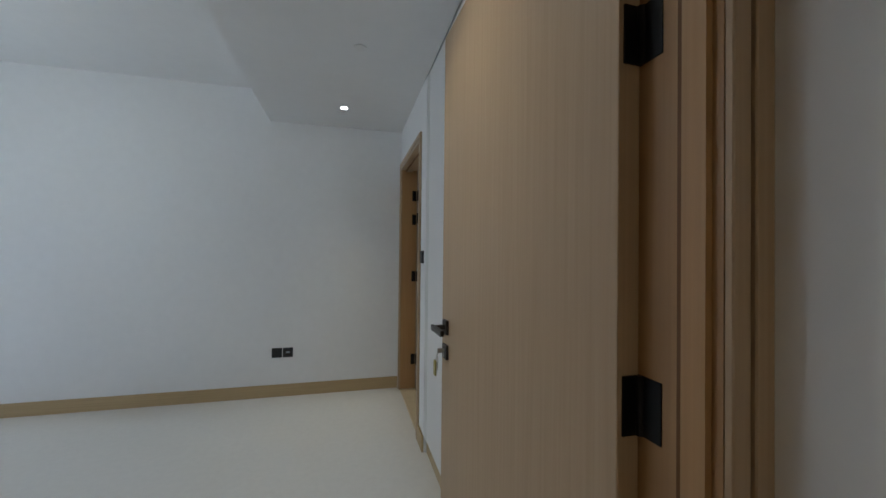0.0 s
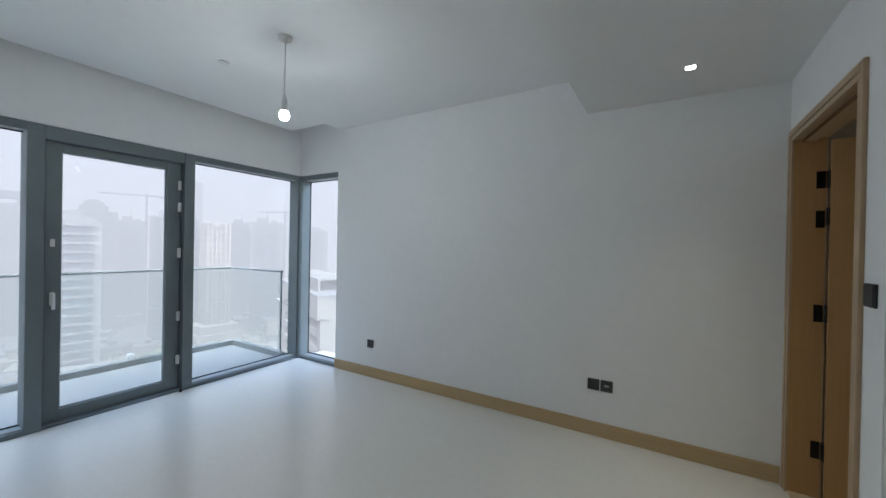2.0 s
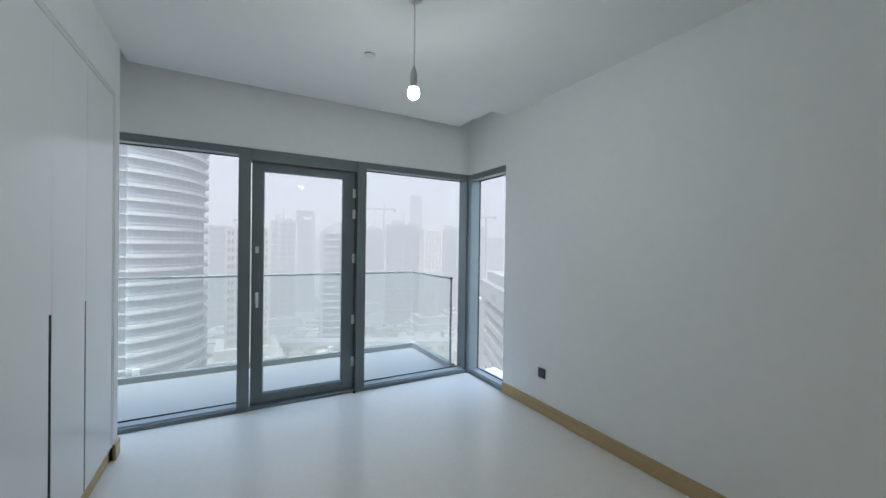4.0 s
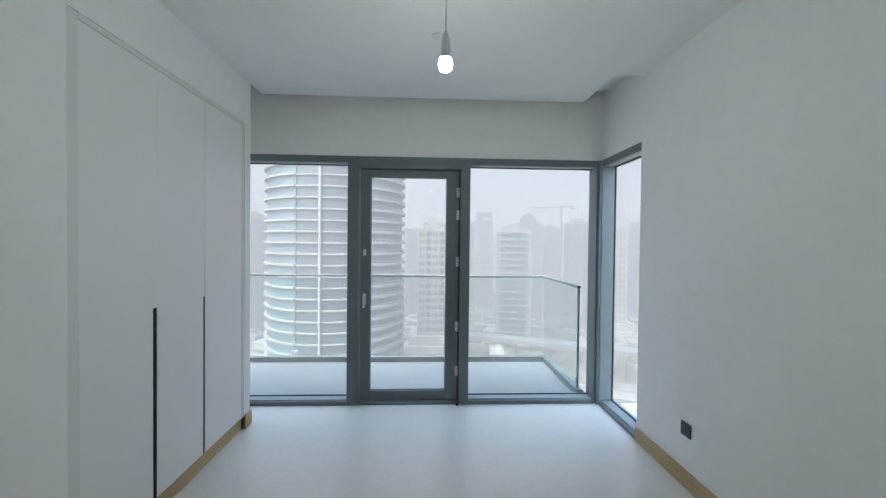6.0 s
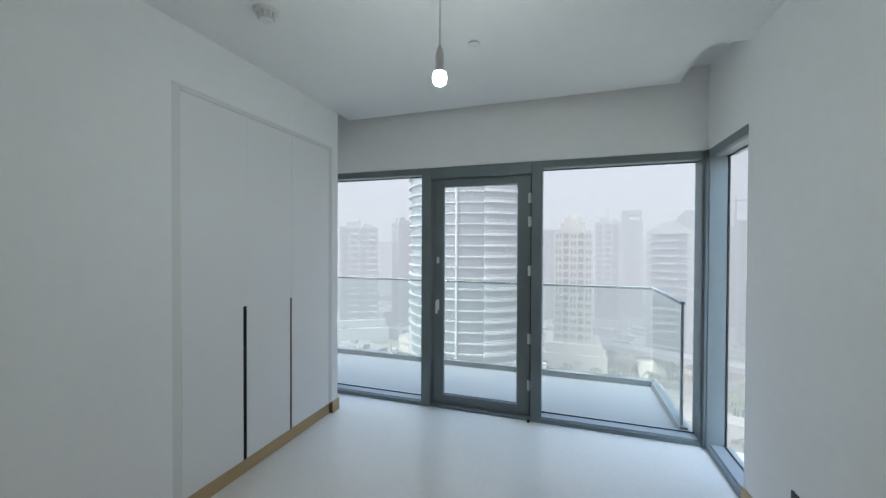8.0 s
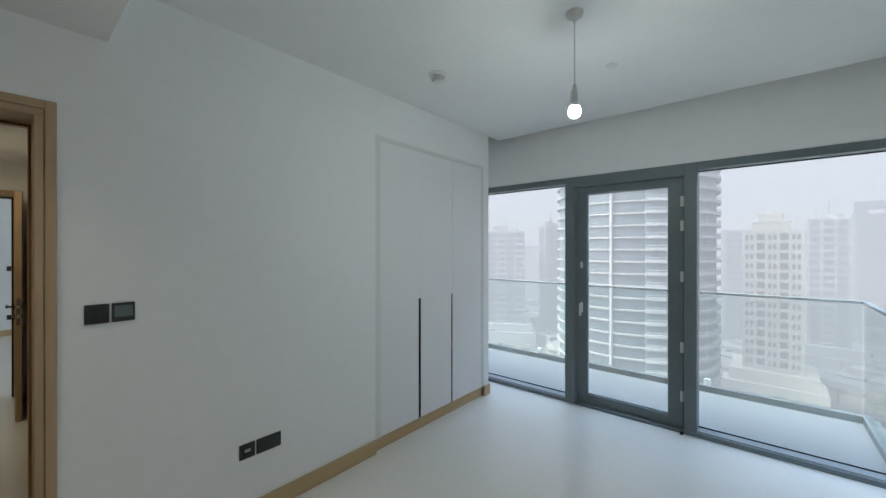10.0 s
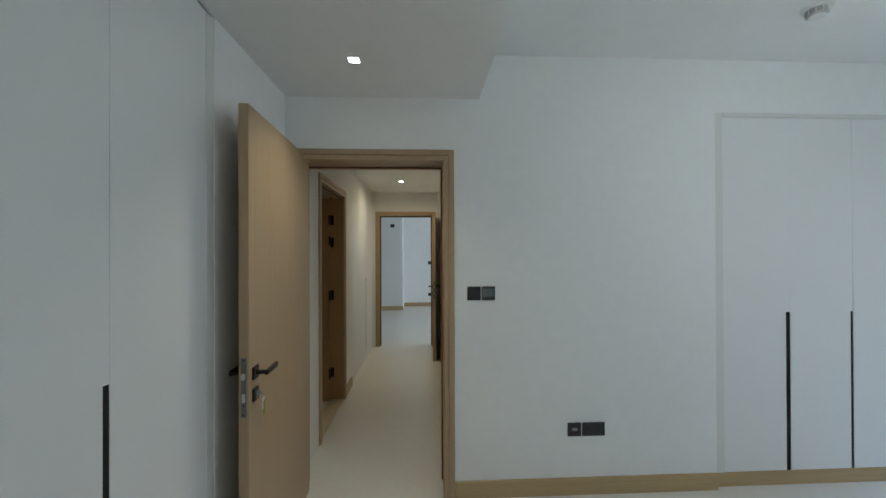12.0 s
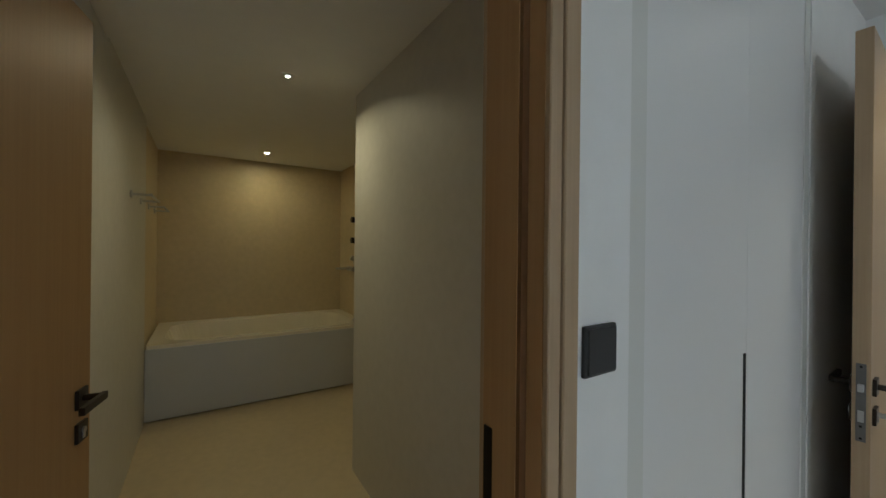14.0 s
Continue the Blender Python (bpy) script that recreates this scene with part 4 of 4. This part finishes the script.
def ring(r0, r1, z0, z1, a0, a1, steps):
    """A curved bar between two radii and two angles in degrees."""
    bm = bmesh.new()
    prev = None
    for k in range(steps + 1):
        a = radians(a0 + (a1 - a0) * k / steps)
        c, s = math.cos(a), math.sin(a)
        cur = [bm.verts.new((r * c, r * s, z)) for r, z in ((r0, z0), (r1, z0), (r1, z1), (r0, z1))]
        if prev:
            for i in range(4):
                bm.faces.new((prev[i], prev[(i + 1) % 4], cur[(i + 1) % 4], cur[i]))
        else:
            bm.faces.new(cur)
        prev = cur
    bm.faces.new(prev)
    return bm


# big round tower: balconied side, dark glazed bay with a white fin, banded glass side
bx_, by_ = at(-13.5, 140)
R, FACING = 23.2, 13.5
rt = thing("round_tower", (bx_, by_, GZ), "round glass tower ringed with white storey bands", "building")
SIDES = ((9, 120, 0.0, BLUEGLASS), (-32, 9, -0.6, DARKGLASS), (-130, -32, -0.2, BLUEGLASS))
for a0, a1, inset, skin in SIDES:
    part("glass_wall", ring(R - 3, R + inset, 0, 128, FACING + a0, FACING + a1, 40), skin, rt)
for k in range(3, 37):
    z = k * 3.45
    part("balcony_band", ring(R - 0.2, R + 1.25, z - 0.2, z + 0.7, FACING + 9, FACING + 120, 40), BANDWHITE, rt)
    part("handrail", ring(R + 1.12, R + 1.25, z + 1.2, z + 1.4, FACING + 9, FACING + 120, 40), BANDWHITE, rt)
    # Duller white on these two sides tones the sun down by colour.
    part("storey_band", ring(R - 0.8, R + 0.1, z - 0.15, z + 0.3, FACING - 32, FACING + 9, 20), PLASTER, rt)
    part("storey_band", ring(R - 0.4, R + 0.75, z - 0.15, z + 0.4, FACING - 130, FACING - 32, 36), PLASTER, rt)
a = radians(FACING - 12.5)
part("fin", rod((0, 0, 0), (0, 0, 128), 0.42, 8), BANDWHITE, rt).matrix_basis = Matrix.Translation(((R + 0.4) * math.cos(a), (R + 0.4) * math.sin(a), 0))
for k in range(20):
    a = radians(12 + 5.2 * k)
    m_ = part("mullion", boxes((R - 0.05, R + 0.1, -0.07, 0.07, 0, 128)), CONCRETE, rt)
    m_.matrix_basis = Matrix.Rotation(a + radians(FACING), 4, "Z")
local(rt)

tower(-25.5, -23.1, 235, 2.7, "glass", "slim grey tower with closely set white storeys in haze", turn=25, top="plant")
tower(-33.4, -28.2, 226, 2.6, "white", "pale residential tower block with window columns in haze", top="plant")
tower(-40.0, -35.5, 330, 2.0, "grey", "grey tower block in haze", top="plant")
tower(-21.0, -18.0, 420, 1.0, "white", "distant pale tower block in haze")
tower(-1.2, 3.7, 180, 2.0, "cream", "cream stone tower with rows of small windows", top="stepped")
tower(-3.4, -1.0, 255, 1.9, "grey", "narrow grey tower block in haze")
tower(4.2, 7.3, 240, 3.2, "white", "white tower with balcony stacks in haze", top="plant")
tower(7.5, 9.9, 330, 3.2, "grey", "tall grey tower with a square portal at its top", top="portal")
tower(10.9, 15.6, 200, 1.2, "glass", "glass tower with pale bands and a curved roof", depth=13, top="round")
tower(13.6, 17.2, 300, 3.0, "grey", "grey tower with a stepped top behind a glass tower", top="stepped")
tower(17.4, 19.8, 330, 2.0, "site", "tower under construction with bare floor slabs in haze", top="plant")
tower(20.4, 25.4, 250, 2.6, "site", "broad tower block with bare floor slabs in haze", depth=14, top="plant")
tower(24.0, 25.7, 560, 7.4, "grey", "very tall slim tower far in the haze")
tower(25.7, 28.3, 230, 2.3, "cream", "cream tower block in haze", turn=20)
tower(28.8, 31.6, 300, 2.2, "grey", "grey tower block beside a banded one in haze", top="plant")
tower(31.4, 35.2, 270, 2.4, "glass", "white-banded residential tower in haze", top="plant")
tower(36.0, 38.2, 420, 1.4, "white", "pale tower block in haze")
tower(38.8, 41.3, 380, 2.1, "grey", "grey tower with a small roof cap in haze", top="plant")
tower(44.0, 47.5, 500, 1.6, "grey", "faint grey tower block in haze")
tower(9.6, 11.6, 460, 0.6, "white", "faint low tower block in haze")
tower(3.2, 4.6, 430, 2.2, "grey", "faint slim tower block in haze")
tower(-28.0, -26.0, 430, 0.4, "grey", "faint tower block in haze")

# white building with balcony rows below the corner window, its long side seen at a slant
px_, py_ = at(40.6, 60)
qx_, qy_ = at(35.2, 93)
LEN = math.hypot(qx_ - px_, qy_ - py_)
RZ = -7.0 - GZ
tb = thing("terraced_building", pose(px_, py_, GZ, 0, 0, math.degrees(math.atan2(qy_ - py_, qx_ - px_))), "white building with long balcony rows and a slatted roof", "building")
part("wall", boxes((0.5, LEN - 0.5, -6.6, -1.2, 0, RZ - 0.5)), DARKWIN, tb)
part("end_wall", boxes((-0.3, 1.5, -7, 0.3, 0, RZ)), PLASTER, tb)
part("end_wall", boxes((LEN - 4.5, LEN, -7, 0.3, 0, RZ)), PLASTER, tb)
part("fascia", boxes((-0.6, LEN + 0.6, -1.0, 0.9, RZ - 3.4, RZ)), PLASTER, tb)
for k in range(1, 13):
    z = RZ - 3.4 - k * 3.1
    part("balcony_band", boxes((1.5, LEN - 4.5, -1.3, 0.4, z, z + 1.35)), PLASTER, tb)
part("roof", boxes((-0.6, LEN + 0.6, -7, 0.9, RZ, RZ + 0.4)), CONCRETE, tb)
for k in range(14):
    part("roof_slat", boxes((6 + k * 1.75, 7.1 + k * 1.75, -6.4, -1, RZ + 2.2, RZ + 2.6)), PLASTER, tb)
part("roof_frame", boxes((5, 31, -1, -0.6, RZ + 0.4, RZ + 2.6), (5, 31, -6.8, -6.4, RZ + 0.4, RZ + 2.6)), PLASTER, tb)
part("sign_bars", boxes(*[(LEN * 0.38 + k * 1.1, LEN * 0.38 + k * 1.1 + 0.7, 0.9, 0.95, RZ - 2.3, RZ - 1.1) for k in range(5)]), GREYGLASS, tb)
local(tb)

# ground, roads and low blocks
structure("ground", boxes((-3000, 500, -3000, 3000, GZ - 1, GZ)), SAND, "dusty sandy city ground", "ground")
rd = bmesh.new()
for off, wid in ((118, 9), (140, 14), (158, 14), (215, 10), (300, 12)):
    v = box(bmesh.new(), -off - wid, -off, -1500, 1500, GZ, GZ + 0.15)
    v.transform(Matrix.Rotation(radians(-24), 4, "Z"))
    me_ = bpy.data.meshes.new("m")
    v.to_mesh(me_)
    v.free()
    rd.from_mesh(me_)
    bpy.data.meshes.remove(me_)
structure("road", rd, ASPHALT, "pale grey multi-lane roads", "road")
rng = random.Random(7)
for k in range(240):
    b, d = rng.uniform(-36, 60), rng.uniform(122, 420)
    if (b > 34 and d < 135) or (abs(b - 11.5) < 5 and d < 200) or (abs(b - 1.2) < 5 and d < 195):
        continue
    x, y = at(b, d)
    w, dd, hh = rng.uniform(3, 10), rng.uniform(3, 12), rng.uniform(3, 11)
    lb = thing("low_building", pose(x, y, GZ, 0, 0, rng.choice((-24, -20, 66))), "low pale flat-roofed building among the streets", "building", "low city buildings")
    part("wall", boxes((-w, w, -dd, dd, 0, hh)), rng.choice((CONCRETE, CREAM, PLASTER)), lb)
    part("roof", boxes((-w * 1.03, w * 1.03, -dd * 1.03, dd * 1.03, hh, hh + 0.6), (-w * 0.3, w * 0.2, -dd * 0.4, dd * 0.1, hh + 0.6, hh + 2.5)), rng.choice((PLASTER, CONCRETE, ASPHALT)), lb)
    part("window_row", boxes((-w - 0.05, w + 0.05, -dd * 0.9, dd * 0.9, hh * 0.45, hh * 0.45 + 1.3)), DARKWIN, lb)
    local(lb)
for b, d, w, dd, hh in ((44.5, 92, 9, 13, 30), (49, 120, 16, 12, 34), (41.5, 128, 12, 14, 36), (53, 96, 9, 10, 26)):
    x, y = at(b, d)
    lb = thing("low_building", pose(x, y, GZ, 0, 0, -b + 12), "grey flat-roofed block with plant on its roof", "building", "grey blocks by the corner")
    part("wall", boxes((-w, w, -dd, dd, 0, hh)), CONCRETE, lb)
    part("roof", boxes((-w * 1.03, w * 1.03, -dd * 1.03, dd * 1.03, hh, hh + 0.9)), PLASTER, lb)
    for k in range(5):
        part("roof_plant", boxes((-w * 0.7 + k * w * 0.28, -w * 0.55 + k * w * 0.28, -dd * 0.6, dd * 0.5, hh + 0.9, hh + 2.4)), CONCRETE, lb)
    for k in range(3, 9):
        part("window_row", boxes((-w - 0.05, w + 0.05, -dd * 0.92, dd * 0.92, k * 3.3 + 0.9, k * 3.3 + 2.3)), DARKWIN, lb)
    local(lb)
# elevated line and shell-roofed station
vx = thing("elevated_rail_line", pose(0, 0, GZ, 0, 0, -24), "elevated concrete rail viaduct", "viaduct")
part("deck", boxes((-182, -174, -700, 700, 9, 11)), CONCRETE, vx)
for k in range(-12, 14):
    part("pier", boxes((-179.2, -176.8, k * 32 - 1.2, k * 32 + 1.2, 0, 9)), CONCRETE, vx)
local(vx)
sx_, sy_ = at(11.6, 182)
st = thing("station_shell", pose(sx_, sy_, GZ, 0, 0, 20), "pale shell-shaped station roof with an open mouth", "building")
SHELL = ((0.0, 4.6), (2.4, 7.2), (6.0, 8.6), (10.0, 7.4), (13.5, 4.8), (16.0, 1.2))
for (y0_, r0_), (y1_, r1_) in zip(SHELL, SHELL[1:]):
    bm = bmesh.new()
    rings = []
    for yy, rr in ((y0_, r0_), (y1_ - 0.25, r1_)):
        rings.append([[bm.verts.new(((rr - th) * 0.85 * math.cos(math.pi * j / 16), yy - 8, (rr - th) * math.sin(math.pi * j / 16))) for j in range(17)] for th in (0, 0.5)])
    for j in range(16):
        for q in ((rings[0][0], rings[1][0]), (rings[1][1], rings[0][1]), (rings[0][1], rings[0][0]), (rings[1][0], rings[1][1])):
            bm.faces.new((q[0][j], q[0][j + 1], q[1][j + 1], q[1][j]))
    part("shell_ring", bm, CREAM, st)
local(st)


def palm(x, y, h):
    t = thing("palm_tree", (x, y, GZ), "dusty green palm by the road", "tree", "street palms")
    part("trunk", rod((0, 0, 0), (0.3, 0.1, h), 0.35, 8, 0.22), CONCRETE, t)
    bm = bmesh.new()
    for k in range(14):
        a, l_ = 2 * math.pi * k / 14 + rng.uniform(-0.2, 0.2), rng.uniform(2.6, 3.8)
        p0 = Vector((0.3, 0.1, h))
        prev = None
        for s in range(5):
            u = s / 4
            c = p0 + Vector((math.cos(a) * l_ * u, math.sin(a) * l_ * u, 1.6 * u - 3.2 * u * u))
            side = Vector((-math.sin(a), math.cos(a), 0)) * 0.5 * (1 - u * 0.8)
            cur = (bm.verts.new(c - side), bm.verts.new(c + side))
            if prev:
                bm.faces.new((prev[0], prev[1], cur[1], cur[0]))
            prev = cur
    part("crown", bm, GREEN, t)
    return local(t)


for k in range(280):
    b_, d_ = rng.uniform(-32, 45), rng.uniform(120, 260)
    if (b_ > 33 and d_ < 130):
        continue
    x, y = at(b_, d_)
    palm(x, y, rng.uniform(5, 8))


def crane(bearing, dist, rise, slew):
    x, y = at(bearing, dist)
    top = 1.5 + dist * math.tan(radians(rise)) - GZ
    c = thing("tower_crane", pose(x, y, GZ, 0, 0, -bearing + slew), "tower crane over the building sites", "crane", "tower cranes")
    part("mast", boxes((-0.7, 0.7, -0.7, 0.7, 0, top)), GREYGLASS, c)
    part("jib", boxes((-0.4, 0.4, -10, 24, top - 1.2, top - 0.2)), GREYGLASS, c)
    part("apex", rod((0, 0, top), (0, 0, top + 5), 0.5, 6, 0.15), GREYGLASS, c)
    part("counterweight", boxes((-0.7, 0.7, -10, -7.5, top - 3.0, top - 1.2)), GREYGLASS, c)
    return local(c)


crane(20.0, 320, 5.6, 175)
crane(35.6, 330, 4.6, 150)

# glowing see-through sheets added as haze between the rows of towers
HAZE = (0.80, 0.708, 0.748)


def haze_sheet(radius, cover, top):
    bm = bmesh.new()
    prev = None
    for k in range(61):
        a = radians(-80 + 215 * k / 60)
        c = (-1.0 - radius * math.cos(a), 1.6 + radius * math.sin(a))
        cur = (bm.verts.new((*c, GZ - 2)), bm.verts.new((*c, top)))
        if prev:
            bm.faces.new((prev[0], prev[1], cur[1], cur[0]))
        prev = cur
    return structure("backdrop_mist", bm, haze_material("haze_sheet", HAZE, 0.51, cover), "pale glowing sheet standing in for haze over the city", "haze")


haze_sheet(50, 0.44, 60)
haze_sheet(165, 0.22, 150)
haze_sheet(215, 0.3, 230)
haze_sheet(275, 0.25, 270)
haze_sheet(390, 0.42, 380)
haze_sheet(900, 0.92, 870)
